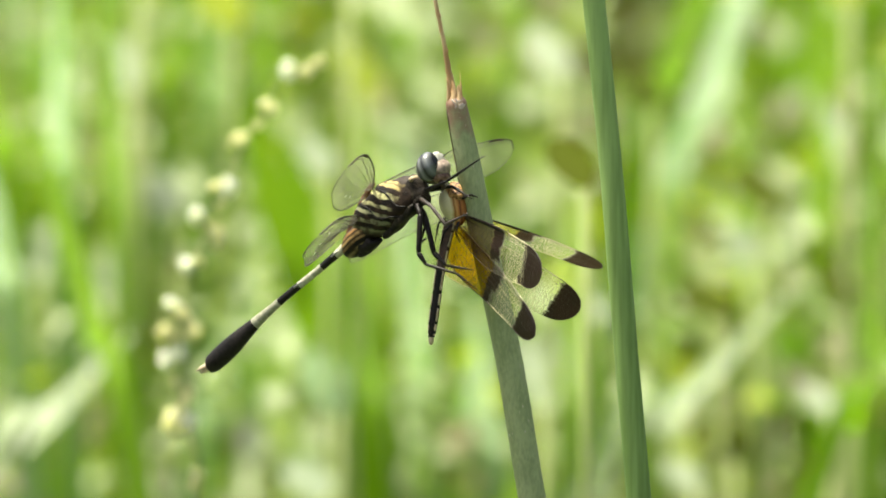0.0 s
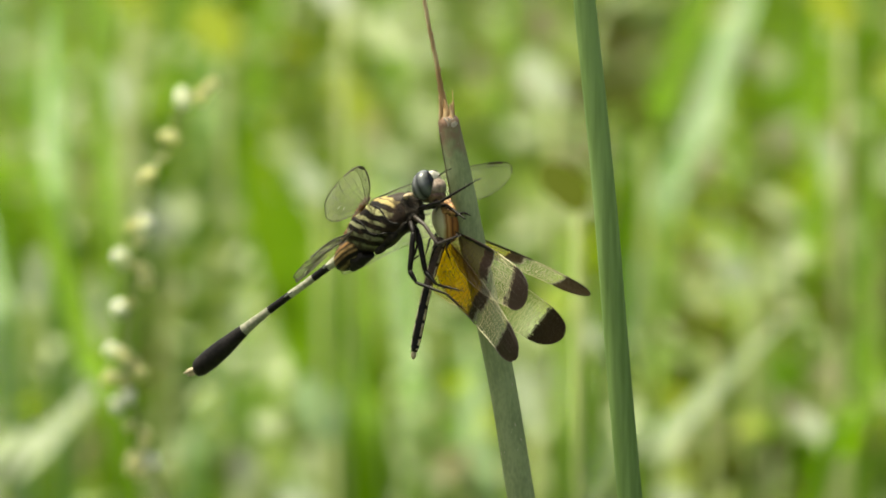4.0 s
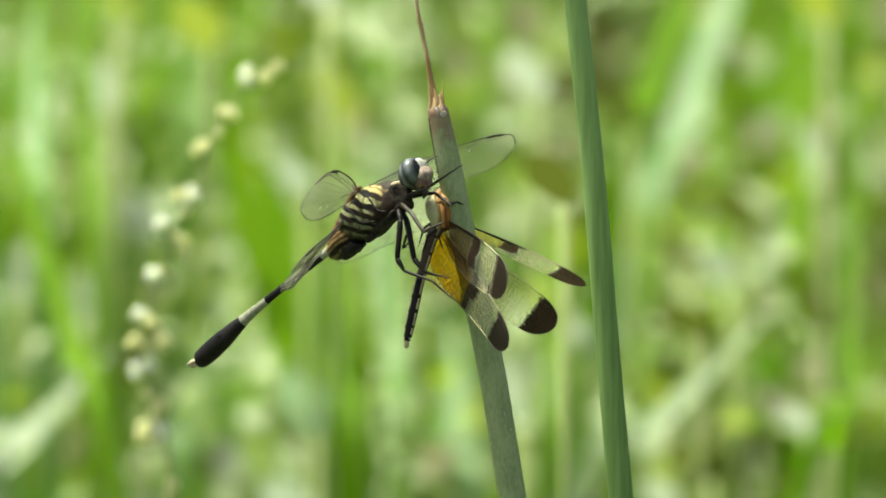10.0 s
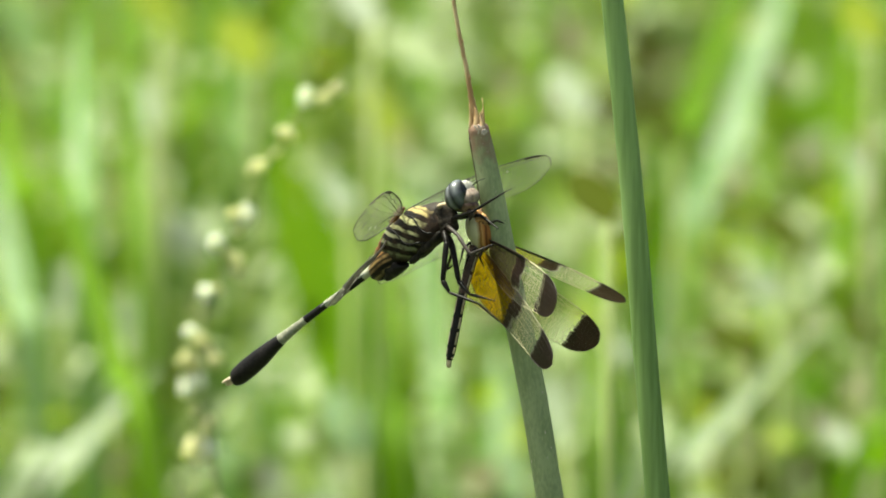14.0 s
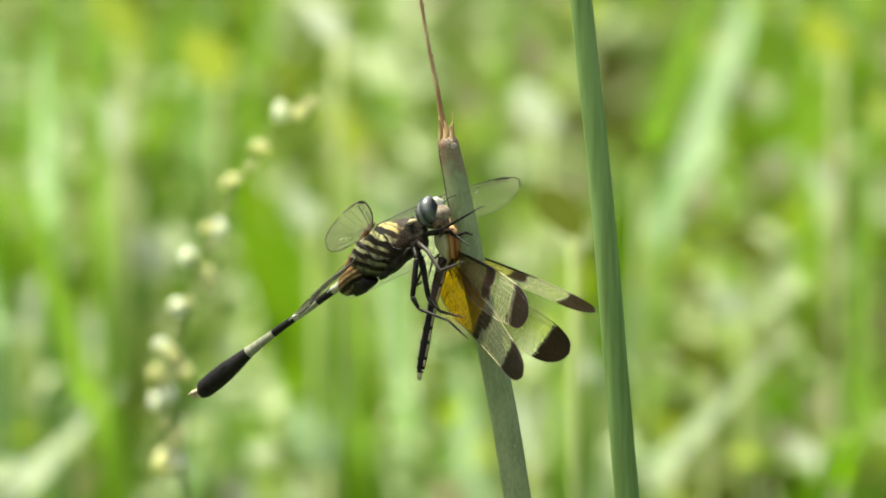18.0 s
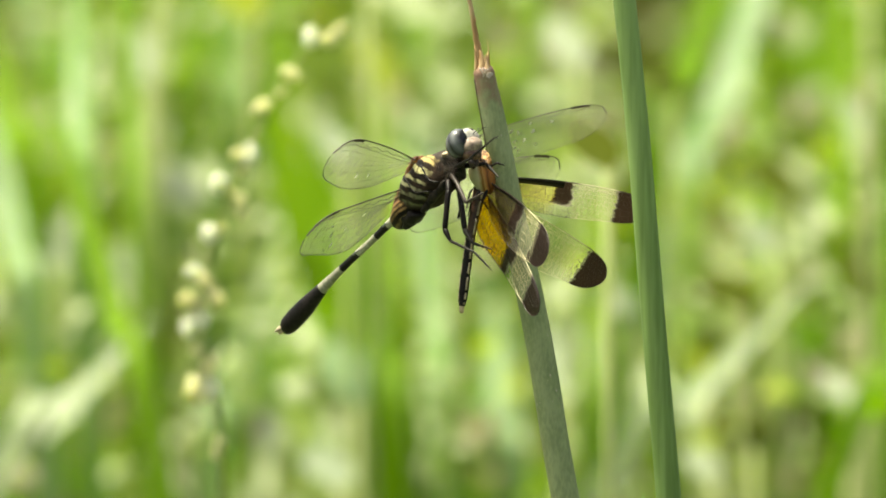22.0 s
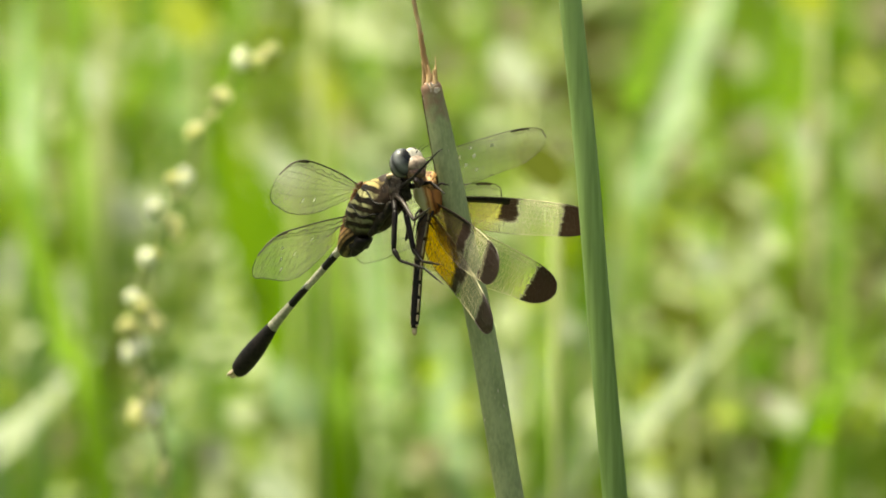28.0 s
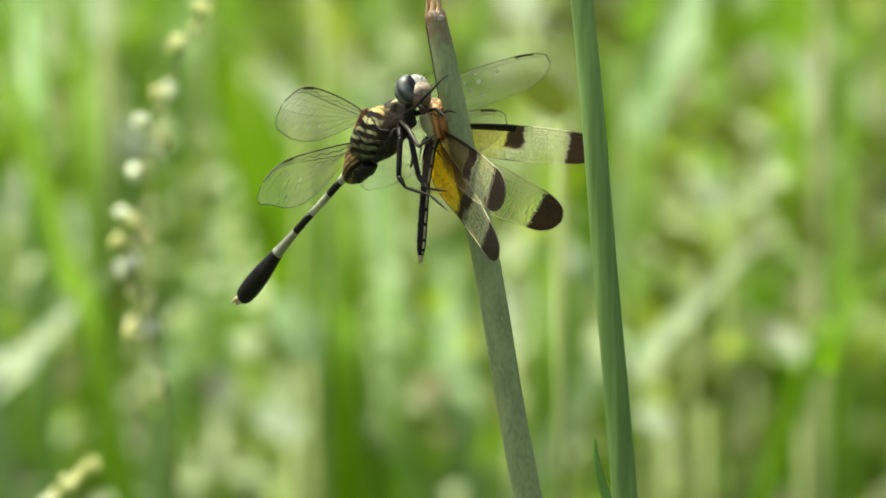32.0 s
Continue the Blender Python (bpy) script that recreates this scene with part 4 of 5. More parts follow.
    leg(fly, [side(745, 352, 1.6), side(764, 366, 2.8), side(788, 398, 3.2), side(828, 378, 3.6)], [0.00036, 0.0003, 0.00026, 0.0001], m_legpale, "grey-brown leg holding the prey")
    leg(fly, [side(748, 382, -1.5), side(752, 402, -1.8), side(744, 430, -1.8), side(757, 420, -1.0)], [0.0003, 0.0002, 0.00018, 0.00006], m_leg)
    # wings, swept forward; left ones raised
    fore = [0.0032, 0.0058, 0.0068, 0.0073, 0.0075, 0.0074, 0.0070, 0.0064, 0.0056]
    hind = [0.0068, 0.0100, 0.0104, 0.0100, 0.0093, 0.0086, 0.0078, 0.0068, 0.0056]
    back = (-0.5, 0.0, -0.866)
    narrow = [0.0020, 0.0042, 0.0062, 0.0076, 0.0083, 0.0086, 0.0083, 0.0076, 0.0066]
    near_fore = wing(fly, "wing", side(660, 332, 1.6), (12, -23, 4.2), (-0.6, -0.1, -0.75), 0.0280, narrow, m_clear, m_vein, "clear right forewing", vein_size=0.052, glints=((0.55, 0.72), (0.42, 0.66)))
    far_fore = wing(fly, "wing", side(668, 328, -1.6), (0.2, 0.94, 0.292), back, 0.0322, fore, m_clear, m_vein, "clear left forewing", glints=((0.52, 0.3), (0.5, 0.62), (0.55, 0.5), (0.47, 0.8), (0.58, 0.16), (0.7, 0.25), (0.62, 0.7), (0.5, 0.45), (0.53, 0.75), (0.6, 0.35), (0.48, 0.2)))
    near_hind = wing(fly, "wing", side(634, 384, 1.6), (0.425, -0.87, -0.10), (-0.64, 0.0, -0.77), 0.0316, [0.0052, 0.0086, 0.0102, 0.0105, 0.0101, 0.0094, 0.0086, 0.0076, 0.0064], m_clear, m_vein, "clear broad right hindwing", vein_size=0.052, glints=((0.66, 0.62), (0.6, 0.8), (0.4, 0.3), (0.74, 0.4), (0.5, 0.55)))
    wing(fly, "wing", side(642, 376, -1.6), (0.02, 0.98, 0.166), back, 0.0300, hind, m_clear, m_vein, "clear broad left hindwing")
    return fly, near_fore, far_fore, near_hind


# ---- its prey ----
def spot(x, y, deep=0.0):
    """A place on the prey, in its own space; deep millimetres away."""
    return Vector(((x - 800) * K, deep * 0.001, -(y - 385) * K))


def make_prey():
    fly = thing("dragonfly", "small captured dragonfly with amber, black and milky pied wings", "dragonfly")
    bm = bmesh.new()
    ball(bm, (0, 0, 0), (1, 1, 1), None, 30, 20)
    c = spot(803, 365)
    for v in bm.verts:
        x, y, z = v.co
        v.co = c + Vector((x * 0.0021 * (1 + 0.12 * z), y * 0.0020, z * 0.0029)) + Vector((-0.0005 * z, 0, 0.00012 * math.sin(9 * z)))
    part("thorax", bm, striped("amber_thorax", [(0.0, (0.3, 0.12, 0.04)), (0.12, (0.66, 0.6, 0.36)), (0.36, (0.7, 0.64, 0.4)), (0.44, (0.5, 0.36, 0.16)), (0.5, (0.25, 0.09, 0.025)), (0.56, (0.6, 0.34, 0.11)), (0.64, (0.45, 0.18, 0.05)), (0.70, (0.12, 0.045, 0.02)), (0.8, (0.4, 0.16, 0.045)), (1.0, (0.3, 0.12, 0.04))],
                              (1, 0.4, 0.25), 230.0, 0.5, 0.2, 0.42, 0.6), fly, "amber and brown thorax")
    bm = bmesh.new()
    ball(bm, spot(806, 340), (0.0014, 0.0016, 0.0013), None, 20, 14, 0.5)
    part("head", bm, m_orange, fly, "half-eaten orange-brown head")
    for x, y, d in ((799, 343, -0.9), (812, 350, -0.9)):
        bm = bmesh.new()
        ball(bm, spot(x, y, d), (0.0007, 0.0008, 0.0013), Euler((0, random.uniform(-0.3, 0.6), 0)), 14, 10, 0.6)
        part("plate", bm, m_orange, fly)
    n = 40
    mid = smooth_path([spot(x, y) for x, y in ((797, 392), (790, 425), (780, 475), (772, 530), (766, 575), (763, 600))], n)
    rad = [r * K for r in spread([12, 11, 9.6, 8.6, 8.2, 8.6, 8.6, 7.6, 5], n)]
    first = None
    marks = [0.0, 0.14, 0.28, 0.42, 0.55, 0.67, 0.78, 0.88, 0.97]
    for q, (f0, f1) in enumerate(zip(marks, marks[1:])):
        i, j = int(f0 * n), int(f1 * n)
        pts, rr = mid[i:j + 1], [r * (1.05 if k == 0 else 1) for k, r in enumerate(rad[i:j + 1])]
        m = m_brown if q < 3 else m_black
        ob = part("abdomen" if q == 0 else "abdomen_segment", tube(bmesh.new(), pts, rr, 14, 1.0, (0, 1, 0), closed=f1 > 0.95), m, first or fly, "dark slender abdomen with pale side marks" if q == 0 else "")
        first = first or ob
        bm = bmesh.new()
        e = pts[:-1] if q < 7 else pts[1:3]
        tube(bm, [p + Vector((r * 0.60, -r * 0.72, 0)) for p, r in zip(e, rr)], [0.00017] * len(e), 6)
        part("side_mark", bm, m_cream, first, "cream side mark")
        bm = bmesh.new()
        tube(bm, [p + Vector((-r * 0.88, -r * 0.4, 0)) for p, r in zip(e, rr[1:])], [0.00012] * len(e), 6)
        part("side_mark", bm, m_cream, first)
    bm = bmesh.new()
    ball(bm, mid[-1] + Vector((0, 0, -0.0002)), (0.0004, 0.0004, 0.0007), None, 8, 6)
    part("tail_tip", bm, m_cream, first, "cream tail tip")
    # legs
    for pts in (((818, 352, -1.5), (832, 345, -2.2), (846, 350, -2.0)), ((812, 392, -1.0), (806, 412, -2), (815, 430, -1)), ((800, 395, -1.6), (786, 412, -2.0), (778, 440, -1.5)), ((796, 380, 1.6), (776, 396, 1.8), (770, 430, 1))):
        leg(fly, [spot(*p) for p in pts], [0.00022, 0.00016, 0.00006], m_leg, "", True)
    fore = [0.0030, 0.0050, 0.0060, 0.0066, 0.0068, 0.0066, 0.0062, 0.0058, 0.0050]
    hind = [0.0064, 0.0080, 0.0082, 0.0078, 0.0073, 0.0068, 0.0062, 0.0056, 0.0050]
    root, span = spot(812, 373, 1.4), Vector((264, 80, -76)).normalized()
    far_fore = wing(fly, "wing", root, span, (-0.1, 0.91, -0.36), 0.0244, fore, m_pied, m_vein_pied, "pied forewing behind the reed", False, plate=0.2, vein_size=0.042, cells=2.1, cross=0.8)
    far_hind = wing(fly, "wing", spot(812, 398, 1.4), (234, 70, -130), (-0.45, 0.25, -0.8), 0.0226, hind, m_pied_far, m_vein_far, "pied hindwing behind the reed", False, vein_size=0.038, cells=2.1, cross=0.85)
    near_fore = wing(fly, "wing", spot(818, 379, -1.0), (138, -226, -70), (-0.18, 0.3, -0.94), 0.0236, fore, m_pied_near, m_vein_pied, "pied forewing before the reed", False, plate=0.07, vein_size=0.036, cells=2.1, cross=0.9)
    near_hind = wing(fly, "wing", spot(806, 394, -0.4), (138, -135, -166), (-0.34, 0.64, -0.68), 0.0226, [w * 0.88 for w in hind], m_gold, m_vein_pied, "amber and pied hindwing before the reed", False, vein_size=0.065, cells=2.1, cross=0.5)
    return fly, far_fore, far_hind, near_hind, near_fore, span


# ---- knotweed spikes ----
def floret(bm, p, r):
    """One small flower: five cupped petals round a heart."""
    turn = Euler((random.uniform(0, 3), random.uniform(0, 3), random.uniform(0, 3))).to_matrix()
    for k in range(5):
        a = 2 * math.pi * k / 5
        d = turn @ Vector((math.cos(a), math.sin(a), 0.35))
        ball(bm, p + d * r * 0.55, (r * 0.5, r * 0.5, r * 0.5), None, 8, 6, 0.1)
    ball(bm, p, (r * 0.45,) * 3, None, 8, 6)


def make_spike(name_label, back, line, blooms, pivot, seed):
    random.seed(seed)
    plant = thing("knotweed", name_label, "wild flower", Matrix.Translation(upright(*pivot, back)), group="knotweed flowers")
    foot = upright(*pivot, back)
    k = K * (2 + back) / 2
    low = Vector((foot.x + 0.02, foot.y, 0)) - foot
    part("stalk", tube(bmesh.new(), smooth_path([(0, 0, 0), low * 0.3 + Vector((0.012, 0, 0)), low * 0.7, low], 16), [0.0007 + 0.0008 * i / 15 for i in range(16)], 8), m_stalk, plant)
    pts = [upright(x, y, back) - foot for x, y in line]
    pts = smooth_path(pts, 40)
    spike = part("flower_spike", tube(bmesh.new(), pts, [v * k for v in spread([2.5, 3.5, 4, 4.5, 5, 6], 40)], 8), m_stalk, plant, "thin arching stem of the flower spike")
    for x, y, size, white in blooms:
        p = upright(x, y, back) - foot
        bm = bmesh.new()
        size *= 1.15 if white else 1.3
        if white:
            for j in range(3):
                floret(bm, p + Vector((random.uniform(-7, 7), random.uniform(-7, 7), random.uniform(-7, 7))) * k, size * 0.7 * k)
        else:
            for j in range(6):
                q = p + Vector((random.uniform(-1, 1), random.uniform(-1, 1), random.uniform(-1, 1))) * size * 0.55 * k
                ball(bm, q, (size * 0.43 * k, size * 0.43 * k, size * 0.55 * k), Euler((random.uniform(-0.6, 0.6), random.uniform(-0.6, 0.6), 0)), 8, 6)
        part("flower" if white else "bud", bm, m_petal if white else m_bud, spike, "small white open flower" if white else "yellow-green buds")
    return plant, spike


# ---- grass ----
def blade(bm, base, tip, width, bow, facing, n=14, fold=0.25):
    """A leaf blade from base to tip that bows out sideways; folded along its midrib, tapering to a point."""
    base, tip = Vector(base), Vector(tip)
    axis = tip - base
    side_way = Vector((math.cos(facing), math.sin(facing), 0))
    norm = axis.cross(side_way).normalized()
    rows = []
    for i in range(n + 1):
        f = i / n
        p = base + axis * f + Vector(bow) * (f * f - f)
        w = width * 0.5 * min(1, 0.45 + 2.2 * f) * (1 - max(0, (f - 0.45) / 0.55) ** 1.7)
        w = max(w, width * 0.01)
        rows.append([bm.verts.new(p - side_way * w + norm * w * fold), bm.verts.new(p), bm.verts.new(p + side_way * w + norm * w * fold)])
    for a, b in zip(rows, rows[1:]):
        bm.faces.new((a[0], a[1], b[1], b[0]))
        bm.faces.new((a[1], a[2], b[2], b[1]))


m_deep = foliage("deep_green_blade", (0.1, 0.2, 0.003), (0.15, 0.265, 0.006), 0.6, 0.5, 12.0, 0.05)
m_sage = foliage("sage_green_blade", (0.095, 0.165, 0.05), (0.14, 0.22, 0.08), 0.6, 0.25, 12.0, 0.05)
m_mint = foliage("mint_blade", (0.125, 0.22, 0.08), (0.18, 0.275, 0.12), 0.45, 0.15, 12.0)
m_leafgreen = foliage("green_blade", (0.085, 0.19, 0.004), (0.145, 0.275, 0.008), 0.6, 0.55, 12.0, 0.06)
m_lime = foliage("lime_blade", (0.14, 0.28, 0.003), (0.21, 0.38, 0.006), 0.6, 0.6, 12.0, 0.06)
m_teal = foliage("bluish_blade", (0.075, 0.18, 0.025), (0.12, 0.24, 0.05), 0.35, 0.25, 12.0)
m_rib = foliage("blade_rib", (0.17, 0.28, 0.03), (0.26, 0.37, 0.06), 0.4, 0.2, 12.0)
# two whitish leaf colours with the sun's glare painted in
m_glare = foliage("glare_pale_leaf", (0.28, 0.32, 0.21), (0.37, 0.41, 0.29), 0.5, 0.12, 20.0)
m_wan = foliage("glare_pale_blade", (0.22, 0.27, 0.16), (0.295, 0.34, 0.215), 0.45, 0.12, 12.0)
m_olive = foliage("olive_leaf", (0.046, 0.064, 0.002), (0.07, 0.088, 0.003), 0.7, 0.15, 20.0, 0.08)
m_yellow = foliage("yellowing_leaf", (0.22, 0.28, 0.008), (0.3, 0.36, 0.012), 0.6, 0.4, 20.0)


def grass_plant(label, back, blades):
    """One plant: blades given as upper point, lower point on its line, width and colour."""
    first = blades[0]
    low = upright(first[2], first[3], back)
    root = Vector((low.x, low.y, 0))
    plant = thing("grass_plant", label, "grass", Matrix.Translation(root), group="meadow grass")
    for x0, y0, x1, y1, w, m in blades:
        k = K * (2 + back) / 2
        low = upright(x1, y1, back)
        top = upright(x0, y0, back + 0.9 * abs(y1 - y0) * k)
        d = (low - top).normalized()
        reach = low.z / max(0.35, -d.z)
        bottom = Vector((low.x + d.x * reach * 0.5, back - 0.06, 0))
        bm = bmesh.new()
        # the visible run is straight, the rest swings in to the root
        line = smooth_path([top - d * 0.03, top, top.lerp(low, 0.5), low, low.lerp(bottom, 0.5), bottom], 22)
        rows = []
        face = random.uniform(-0.4, 0.4)
        for i, p in enumerate(line):
            f = i / 21
            ww = w * k * 0.5 * min(1.0, 0.05 + 4.0 * f) * (1 - 0.5 * max(0, f - 0.6))
            q = Vector((math.cos(face), math.sin(face), 0)) * ww
            r = Vector((0, -0.25 * ww, 0))
            rows.append([bm.verts.new(p - root - q + r), bm.verts.new(p - root), bm.verts.new(p - root + q + r)])
        for a, b in zip(rows, rows[1:]):
            bm.faces.new((a[0], a[1], b[1], b[0]))
            bm.faces.new((a[1], a[2], b[2], b[1]))
        leaf = part("leaf_blade", bm, m, plant)
        part("midrib", tube(bmesh.new(), [p - root + Vector((0, -0.0003, 0)) for p in line[2:]], [0.0004 + 0.0006 * i / 19 for i in range(20)], 6), m if m is m_deep else m_rib, leaf, "midrib")
        if w > 40:
            culm = [Vector((0, 0, 0)), (low - root) * 0.35 + Vector((0.004, 0.004, 0)), (low - root) * 0.7 + Vector((0.002, 0.003, 0))]
            part("culm", tube(bmesh.new(), smooth_path(culm, 8), [0.0022, 0.0021, 0.002, 0.0019, 0.0018, 0.0016, 0.0013, 0.0008], 8), m_stalk, plant, "round grass stalk")
    return plant


def make_tall_grass():
    random.seed(5)
    # the whitish blades carry sunlight in their base colour
    soft, pale = "tall soft green marsh grass with arching blades", "tall marsh grass with blades coloured pale for sunlight"
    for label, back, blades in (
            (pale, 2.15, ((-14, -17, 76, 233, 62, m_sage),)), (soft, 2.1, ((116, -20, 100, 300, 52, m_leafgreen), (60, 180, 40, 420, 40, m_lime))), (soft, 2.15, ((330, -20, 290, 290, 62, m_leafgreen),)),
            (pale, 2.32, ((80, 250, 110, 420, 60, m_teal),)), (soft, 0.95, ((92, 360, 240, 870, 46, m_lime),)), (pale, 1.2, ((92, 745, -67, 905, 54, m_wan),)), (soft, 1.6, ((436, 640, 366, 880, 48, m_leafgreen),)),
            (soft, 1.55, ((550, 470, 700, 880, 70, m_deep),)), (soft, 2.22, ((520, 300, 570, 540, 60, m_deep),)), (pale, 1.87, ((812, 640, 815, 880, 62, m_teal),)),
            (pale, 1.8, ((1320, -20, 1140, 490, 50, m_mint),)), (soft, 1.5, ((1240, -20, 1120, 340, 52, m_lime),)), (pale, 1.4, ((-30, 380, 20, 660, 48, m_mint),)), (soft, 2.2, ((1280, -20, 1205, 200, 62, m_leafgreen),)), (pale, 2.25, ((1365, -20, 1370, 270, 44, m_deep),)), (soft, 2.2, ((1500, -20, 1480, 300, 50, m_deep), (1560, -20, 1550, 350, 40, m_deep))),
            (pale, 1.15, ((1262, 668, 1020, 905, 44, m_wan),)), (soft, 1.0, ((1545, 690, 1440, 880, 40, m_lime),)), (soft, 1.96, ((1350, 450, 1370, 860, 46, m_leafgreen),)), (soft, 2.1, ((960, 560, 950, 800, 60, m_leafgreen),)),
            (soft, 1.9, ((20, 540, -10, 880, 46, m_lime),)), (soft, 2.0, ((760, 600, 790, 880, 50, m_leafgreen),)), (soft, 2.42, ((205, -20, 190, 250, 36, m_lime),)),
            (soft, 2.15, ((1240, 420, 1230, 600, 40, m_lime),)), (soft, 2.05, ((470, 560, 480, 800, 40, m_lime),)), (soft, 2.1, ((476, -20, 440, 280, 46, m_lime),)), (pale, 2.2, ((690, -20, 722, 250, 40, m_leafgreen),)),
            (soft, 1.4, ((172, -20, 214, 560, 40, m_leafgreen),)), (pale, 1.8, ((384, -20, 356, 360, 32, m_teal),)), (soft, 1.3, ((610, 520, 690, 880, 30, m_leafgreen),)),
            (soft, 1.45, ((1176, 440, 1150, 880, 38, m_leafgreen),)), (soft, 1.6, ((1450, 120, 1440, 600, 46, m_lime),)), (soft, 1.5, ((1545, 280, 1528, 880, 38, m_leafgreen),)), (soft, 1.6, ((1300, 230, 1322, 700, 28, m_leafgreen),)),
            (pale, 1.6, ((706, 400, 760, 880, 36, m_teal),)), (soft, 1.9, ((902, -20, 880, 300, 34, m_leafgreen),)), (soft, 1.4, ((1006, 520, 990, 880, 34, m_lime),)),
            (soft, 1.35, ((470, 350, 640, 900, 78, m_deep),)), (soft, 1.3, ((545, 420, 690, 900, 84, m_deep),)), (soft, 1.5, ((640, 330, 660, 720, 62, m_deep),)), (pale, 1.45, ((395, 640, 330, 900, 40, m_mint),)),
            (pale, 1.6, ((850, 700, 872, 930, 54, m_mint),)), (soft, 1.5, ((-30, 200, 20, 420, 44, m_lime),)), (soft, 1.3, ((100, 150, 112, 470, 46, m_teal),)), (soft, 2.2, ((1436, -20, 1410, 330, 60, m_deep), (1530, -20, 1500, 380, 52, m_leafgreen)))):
        grass_plant(label, back, blades)


def make_leaves():
    """Single broad leaves that stand out of the undergrowth."""
    random.seed(9)
    # the white leaves have sun glare put into their colour
    olive, yellow, white = "brownish olive broad leaf on a thin stalk", "yellow-green broad leaf on a thin stalk", "broad leaf coloured whitish for the sun on it"
    for x, y, w, h, back, m, label in ((1008, 304, 42, 42, 0.62, m_olive, olive), (1250, 557, 46, 30, 1.2, m_olive, olive), (1133, 180, 30, 36, 1.35, m_olive, olive), (1190, 640, 44, 30, 1.5, m_olive, olive), (1333, 357, 40, 34, 1.5, m_olive, olive), (1235, 425, 24, 28, 1.4, m_olive, olive), (1468, 527, 22, 44, 1.3, m_olive, olive),
                                       (625, 150, 38, 48, 1.4, m_yellow, yellow), (385, 28, 46, 46, 1.4, m_yellow, yellow), (221, -49, 40, 44, 1.4, m_yellow, yellow), (1481, -10, 40, 40, 1.4, m_yellow, yellow), (1200, 690, 36, 26, 1.4, m_yellow, yellow), (1480, 750, 50, 26, 1.4, m_lime, "bright green broad leaf on a thin stalk"),
                                       (556, 297, 32, 32, 1.2, m_wan, white), (592, -36, 34, 34, 1.2, m_glare, white), (213, 140, 46, 46, 1.5, m_wan, white), (742, 330, 24, 26, 1.6, m_wan, white), (433, 797, 34, 32, 1.5, m_glare, white), (1003, 660, 42, 46, 1.5, m_wan, white),
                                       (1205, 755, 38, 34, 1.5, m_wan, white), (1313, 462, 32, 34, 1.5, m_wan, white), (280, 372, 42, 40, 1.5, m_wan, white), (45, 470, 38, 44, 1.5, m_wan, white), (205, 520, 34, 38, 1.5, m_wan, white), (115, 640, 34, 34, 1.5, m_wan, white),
                                       (934, 679, 20, 62, 1.2, m_wan, white), (1445, 729, 26, 26, 1.2, m_glare, white), (541, 872, 46, 34, 1.1, m_wan, white), (575, 700, 40, 52, 1.2, m_mint, white), (1475, 248, 20, 36, 1.4, m_wan, white), (965, 118, 42, 42, 1.4, m_wan, white), (1059, 578, 24, 30, 1.4, m_wan, white), (1273, 800, 56, 36, 1.2, m_olive, olive), (1413, 637, 44, 50, 1.7, m_leafgreen, "bright green broad leaf on a thin stalk"), (1205, 865, 32, 28, 1.2, m_wan, white)):
        p = upright(x, y, back)
        k = K * (2 + back) / 2
        plant = thing("leafy_stem", label, "leaf", Matrix.Translation((p.x, p.y, 0)), group="broad leaves")
        bm = bmesh.new()
        rows = []
        for i in range(11):
            f = i / 10
            ww = w * k * math.sin(math.pi * min(1, 0.06 + f * 0.94)) ** 0.7
            c = Vector((0.005 * (f - 0.5), h * k * (0.8 - 1.6 * f), p.z + h * k * (1 - 2 * f)))
            rows.append([bm.verts.new(c + Vector((-ww, 0.2 * ww, 0))), bm.verts.new(c), bm.verts.new(c + Vector((ww, 0.2 * ww, 0)))])
        for a, b in zip(rows, rows[1:]):
            bm.faces.new((a[0], a[1], b[1], b[0]))
            bm.faces.new((a[1], a[2], b[2], b[1]))
        part("leaf", bm, m, plant)
        part("stalk", tube(bmesh.new(), smooth_path([(0.0025, -0.8 * h * k, p.z - h * k), (0.004, 0.004, p.z * 0.5), (0, 0, 0)], 10), 0.0011, 6), m_stalk, plant)


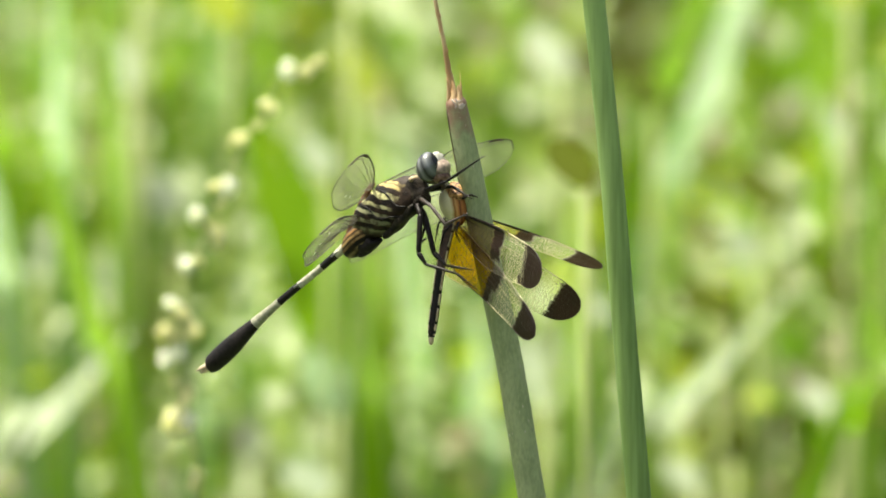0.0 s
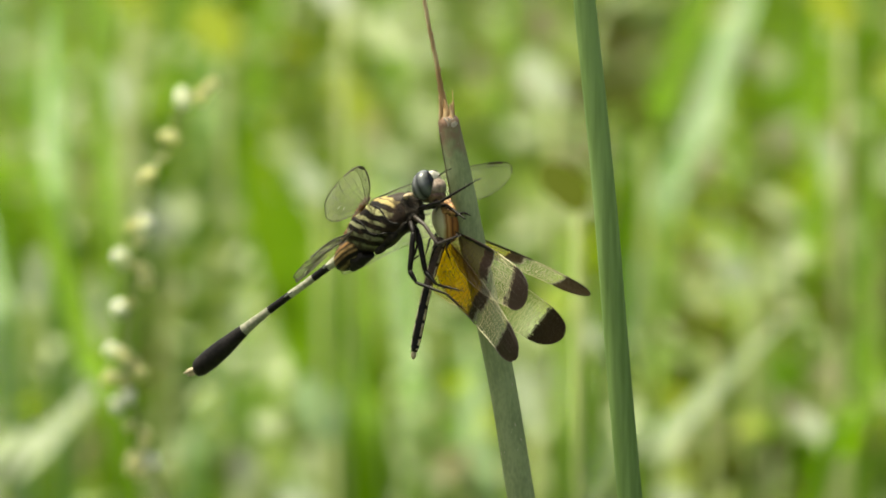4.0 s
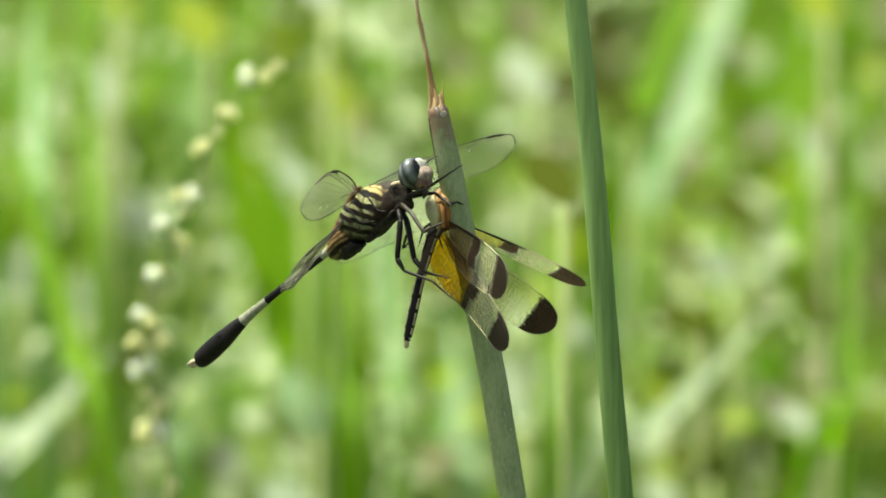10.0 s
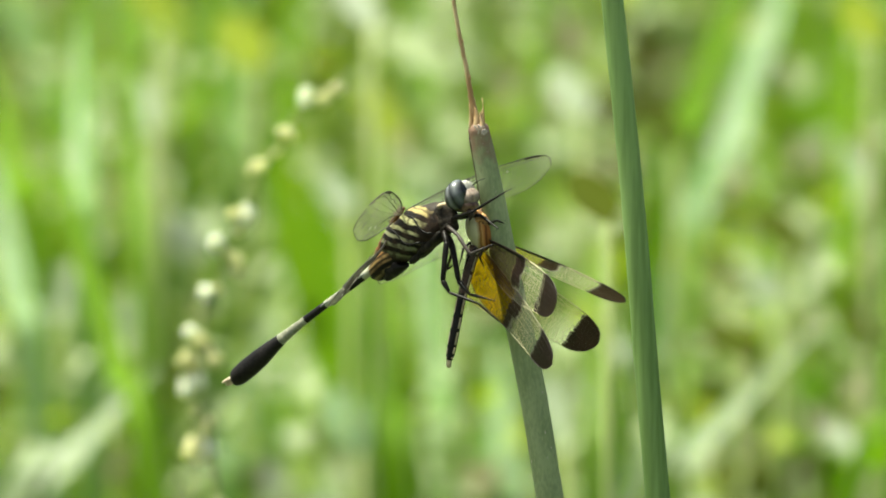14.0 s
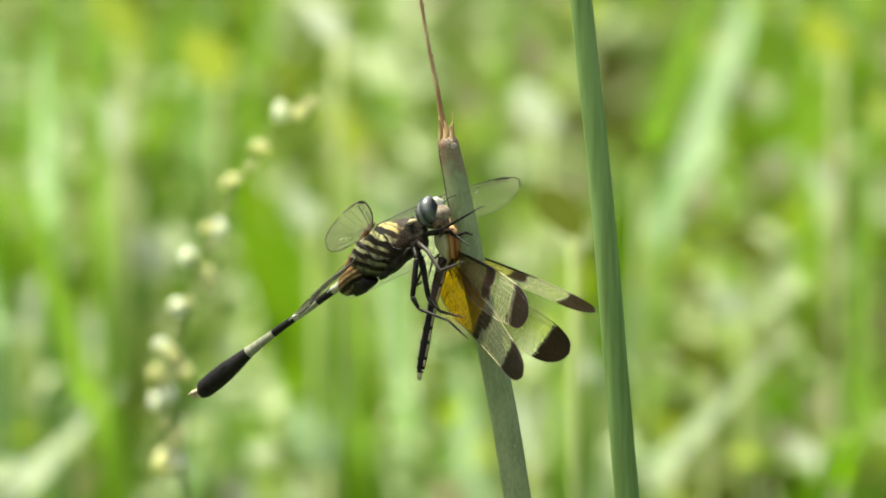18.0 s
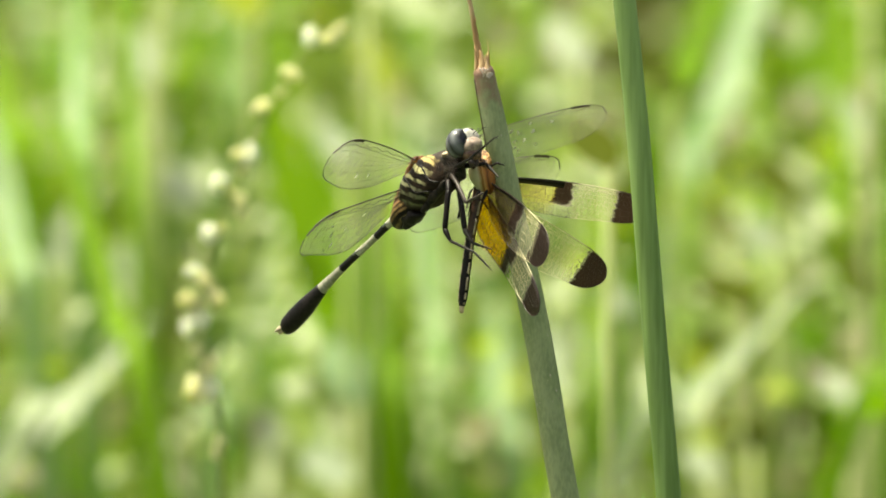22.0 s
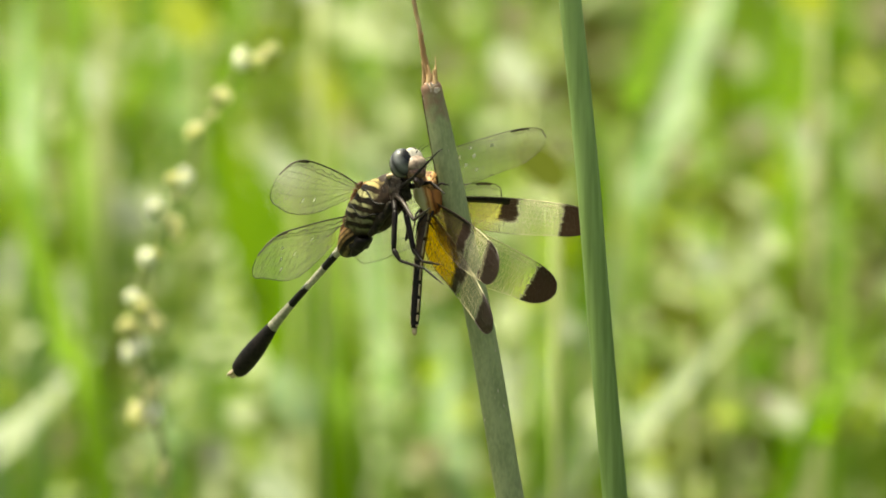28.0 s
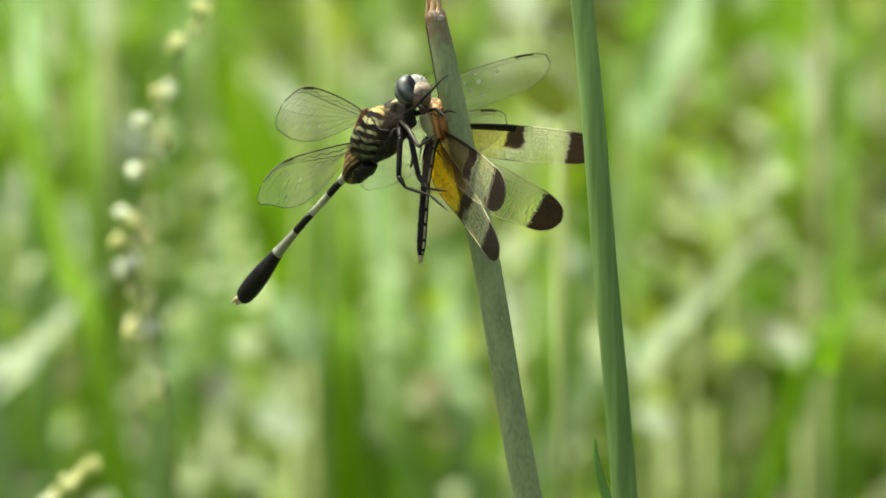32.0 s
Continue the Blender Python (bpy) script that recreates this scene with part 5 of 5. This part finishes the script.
def scatter(name, label, layers, material, seed):
    """Many small lance-shaped leaves in one mesh. layers: count, area, height, length, width, spread of the slant and its mean."""
    rng = np.random.default_rng(seed)
    shape = ((0.0, 0.12, 0.0), (0.3, 0.95, 0.10), (0.65, 0.8, 0.10), (1.0, 0.02, -0.12))
    k = len(shape) * 3
    points, faces, first = [], [], 0
    for count, area, height, length, width, droop, upward in layers:
        # thinning out towards the sides, with a ragged border
        x = (area[0] + area[1]) / 2 + (area[1] - area[0]) / 2 * np.clip(rng.normal(0, 0.62, count), -2.4, 2.4)
        y = area[2] + (area[3] - area[2]) * rng.beta(1.5, 1.7, count) + rng.normal(0, 0.05, count)
        z = height[0] + (height[1] - height[0]) * rng.beta(2.2, 1.3, count)
        az = rng.uniform(0, 2 * math.pi, count)
        el = rng.normal(upward, droop, count)
        ln = length * rng.uniform(0.6, 1.4, count)
        wd = width * rng.uniform(0.6, 1.3, count)
        d = np.stack([np.cos(az) * np.cos(el), np.sin(az) * np.cos(el), np.sin(el)], 1)
        s = np.stack([-np.sin(az), np.cos(az), np.zeros(count)], 1)
        roll = rng.normal(0, 0.5, count)[:, None]
        u = np.cross(s, d)
        s = s * np.cos(roll) + u * np.sin(roll)
        u = np.cross(s, d)
        p = np.stack([x, y, z], 1)
        L, W = ln[:, None], wd[:, None] * 0.5
        verts = []
        for f, w, lift in shape:
            c = p + d * L * f + u * L * lift
            verts += [c - s * W * w + u * W * w * 0.3, c, c + s * W * w + u * W * w * 0.3]
        points.append(np.stack(verts, 1).reshape(-1, 3))
        base = first + (np.arange(count) * k)[:, None]
        for i in range(len(shape) - 1):
            a = i * 3
            faces += [base + np.array([[a, a + 1, a + 4, a + 3]]), base + np.array([[a + 1, a + 2, a + 5, a + 4]])]
        first += count * k
    me = bpy.data.meshes.new(name)
    me.from_pydata(np.concatenate(points).tolist(), [], np.concatenate(faces).tolist())
    me.materials.append(material)
    for poly in me.polygons:
        poly.use_smooth = True
    return tagged(new(name, me), label, "undergrowth", kind="stuff")


def make_undergrowth():
    m1 = foliage("undergrowth_leaf", (0.065, 0.125, 0.014), (0.20, 0.275, 0.032), 0.45, 0.35, 6.0, 0.3, True)
    # m2: a paler leaf colour that stands for sun on the low growth
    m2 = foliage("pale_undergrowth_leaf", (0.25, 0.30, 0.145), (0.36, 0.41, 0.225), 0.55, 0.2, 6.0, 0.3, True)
    m3 = foliage("dead_undergrowth_leaf", (0.075, 0.07, 0.025), (0.17, 0.145, 0.06), 0.6, 0.15, 6.0, 0.4, True)
    m4 = foliage("grass_undergrowth", (0.12, 0.2, 0.018), (0.23, 0.32, 0.045), 0.4, 0.4, 6.0, 0.3, True)
    m5 = foliage("lime_undergrowth_leaf", (0.2, 0.27, 0.012), (0.3, 0.37, 0.03), 0.5, 0.4, 6.0, 0.2, True)
    area, top = (-0.62, 0.62, 1.15, 4.5), (-0.3, 0.3, 1.25, 2.3)
    scatter("low_leaves", "dense low green marsh leaves", [(17000, area, (0.04, 0.46), 0.026, 0.012, 0.6, 0.3)], m1, 1)
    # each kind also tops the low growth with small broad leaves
    scatter("pale_leaves", "low-growth leaves coloured pale to look sunlit", [(4600, area, (0.16, 0.52), 0.015, 0.0105, 0.4, 0.0), (380, top, (0.30, 0.56), 0.010, 0.0075, 0.4, 0.2), (110, (-0.17, 0.0, 1.3, 2.0), (0.36, 0.54), 0.010, 0.0075, 0.4, 0.2)], m2, 12)
    scatter("dead_leaves", "brown withered leaves in the low growth", [(3400, area, (0.04, 0.46), 0.03, 0.012, 0.6, 0.3), (1300, (0.06, 0.6, 1.9, 3.6), (0.15, 0.40), 0.03, 0.014, 0.6, 0.3), (210, (-0.01, 0.17, 1.3, 2.3), (0.28, 0.53), 0.012, 0.009, 0.5, 0.2)], m3, 3)
    scatter("lime_leaves", "yellow-green broad leaves in the low growth", [(900, area, (0.2, 0.5), 0.014, 0.010, 0.5, 0.3), (170, top, (0.30, 0.56), 0.011, 0.008, 0.5, 0.3)], m5, 32)
    scatter("low_grass", "upright fine grass in the low growth", [(480, area, (0.08, 0.34), 0.20, 0.012, 0.25, 1.3)], m4, 4)
    wide = (-5.0, 5.0, -4.5, 14.0)
    scatter("meadow_grass", "loose grass of the wider marsh", [(15000, wide, (0.0, 0.12), 0.22, 0.012, 0.3, 1.2)], m4, 6)
    scatter("meadow_leaves", "leaves of the wider marsh", [(15000, wide, (0.0, 0.2), 0.07, 0.026, 0.6, 0.3)], m1, 7)


make_ground()
make_snapped_reed()
tall_reed, tall_foot = make_tall_reed()
make_shoot()
hunter, near_wing, back_wing, hind_wing = make_hunter()
prey, far_wing, far_hind, near_hind, prey_fore, wing_span = make_prey()
knotweed, spike = make_spike("arching knotweed spike of small white flowers", 0.48,
                             [(578, 92), (545, 112), (505, 135), (478, 185), (440, 240), (406, 325), (368, 392), (342, 478), (322, 548), (310, 620), (326, 700), (334, 748), (350, 850), (345, 1030)],
                             [(568, 108, 9, 0), (553, 119, 10, 0), (539, 132, 11, 0), (502, 126, 18, 1), (474, 194, 14, 0), (458, 220, 8, 0), (428, 243, 12, 0), (414, 250, 9, 0), (399, 334, 17, 1), (379, 330, 11, 0), (388, 360, 8, 0),
                              (349, 384, 18, 1), (364, 400, 8, 0), (381, 412, 13, 0), (385, 432, 12, 0), (326, 474, 18, 1), (348, 463, 9, 0), (302, 537, 15, 1), (324, 558, 15, 0), (344, 583, 16, 0), (289, 588, 13, 0), (312, 594, 12, 0),
                              (309, 626, 19, 1), (284, 640, 16, 1), (306, 678, 9, 0), (330, 704, 17, 0), (300, 749, 18, 0), (330, 746, 19, 1), (313, 758, 15, 0), (342, 842, 13, 0), (337, 862, 9, 0)],
                             (340, 1030), 21)
make_spike("low knotweed spike with white and yellow buds", 0.48,
           [(215, 950), (195, 970), (170, 985), (145, 1005), (122, 1030), (100, 1080), (90, 1150)],
           [(205, 958, 11, 0), (185, 975, 14, 0), (165, 992, 14, 0), (142, 1012, 11, 0), (122, 1030, 18, 1), (105, 1075, 15, 0)], (90, 1160), 22)
make_tall_grass()
make_leaves()
make_undergrowth()


def motions():
    walk(tall_reed, [(t, Matrix.Translation(tall_foot) @ Matrix.Rotation(radians(lean * 0.01), 4, "Y")) for t, lean in SWAY])
    # hunter: x and z in mm on the reeds' plane, nose-down turn and turn towards the viewer in degrees
    walk(hunter, [(t, VIEW @ Matrix.Translation((x * 0.001, 0, z * 0.001)) @ Matrix.Rotation(radians(-turn), 4, "Z") @ Matrix.Rotation(radians(dip), 4, "Y")) for t, x, z, dip, turn in HUNTER])
    walk(prey, [(t, VIEW @ Matrix.Translation((x * 0.001, -0.0012, z * 0.001)) @ Matrix.Rotation(radians(roll), 4, "Y") @ Matrix.Rotation(radians(-turn), 4, "Z")) for t, x, z, roll, turn in PREY])
    # the hunter's forewings rise and sink on their roots
    near_root, back_root = near_wing.location.copy(), back_wing.location.copy()
    walk(near_wing, [(t, Matrix.Translation(near_root) @ Matrix.Rotation(radians(-lift), 4, "X")) for t, lift, other in WING])
    walk(back_wing, [(t, Matrix.Translation(back_root) @ Matrix.Rotation(radians(other), 4, "X")) for t, lift, other in WING])
    # the prey's wings shift as the pair swings round
    wheel = [(t, min(1, max(0, (turn - 37) / 9))) for t, x, z, dip, turn in HUNTER]
    a, b, c = far_wing.location.copy(), far_hind.location.copy(), near_hind.location.copy()
    walk(far_wing, [(t, Matrix.Translation(a + Vector((0, 0, 0.0004 * f))) @ Matrix.Rotation(radians(3.5 - 11.5 * f), 4, "Y") @ Matrix.Rotation(radians(4 - 32 * f), 4, wing_span)) for t, f in wheel])
    walk(far_hind, [(t, Matrix.Translation(b) @ Matrix.Rotation(radians(float(np.interp(turn, [30, 35, 46], [0, 4, 15]))), 4, "Z")) for t, x, z, dip, turn in HUNTER])
    walk(near_hind, [(t, Matrix.Translation(c) @ Matrix.Rotation(radians(7 * f), 4, "Y")) for t, f in wheel])
    d = prey_fore.location.copy()
    veer = [-3.0 if 18.25 < t < 19.7 else float(np.interp(turn, [30, 35, 38, 46], [0, -4.5, -3, 4])) for t, x, z, dip, turn in HUNTER]
    walk(prey_fore, [(t, Matrix.Translation(d) @ Matrix.Rotation(radians(v), 4, "Z") @ Matrix.Rotation(radians(10 * f), 4, "Y")) for (t, f), v in zip(wheel, veer)])
    # the hunter's hindwing sinks and turns as it swings round
    e = hind_wing.location.copy()
    walk(hind_wing, [(t, Matrix.Translation(e) @ Matrix.Rotation(radians(-lift), 4, "X") @ Matrix.Rotation(radians(flat), 4, "Y")) for t, lift, flat in HIND])
    # the flower spike nods in the wind about its foot
    walk(spike, [(t, Matrix.Translation((0, 0, z * 0.001)) @ Matrix.Rotation(radians(lean), 4, "Y")) for t, lean, z in SPIKE])


motions()
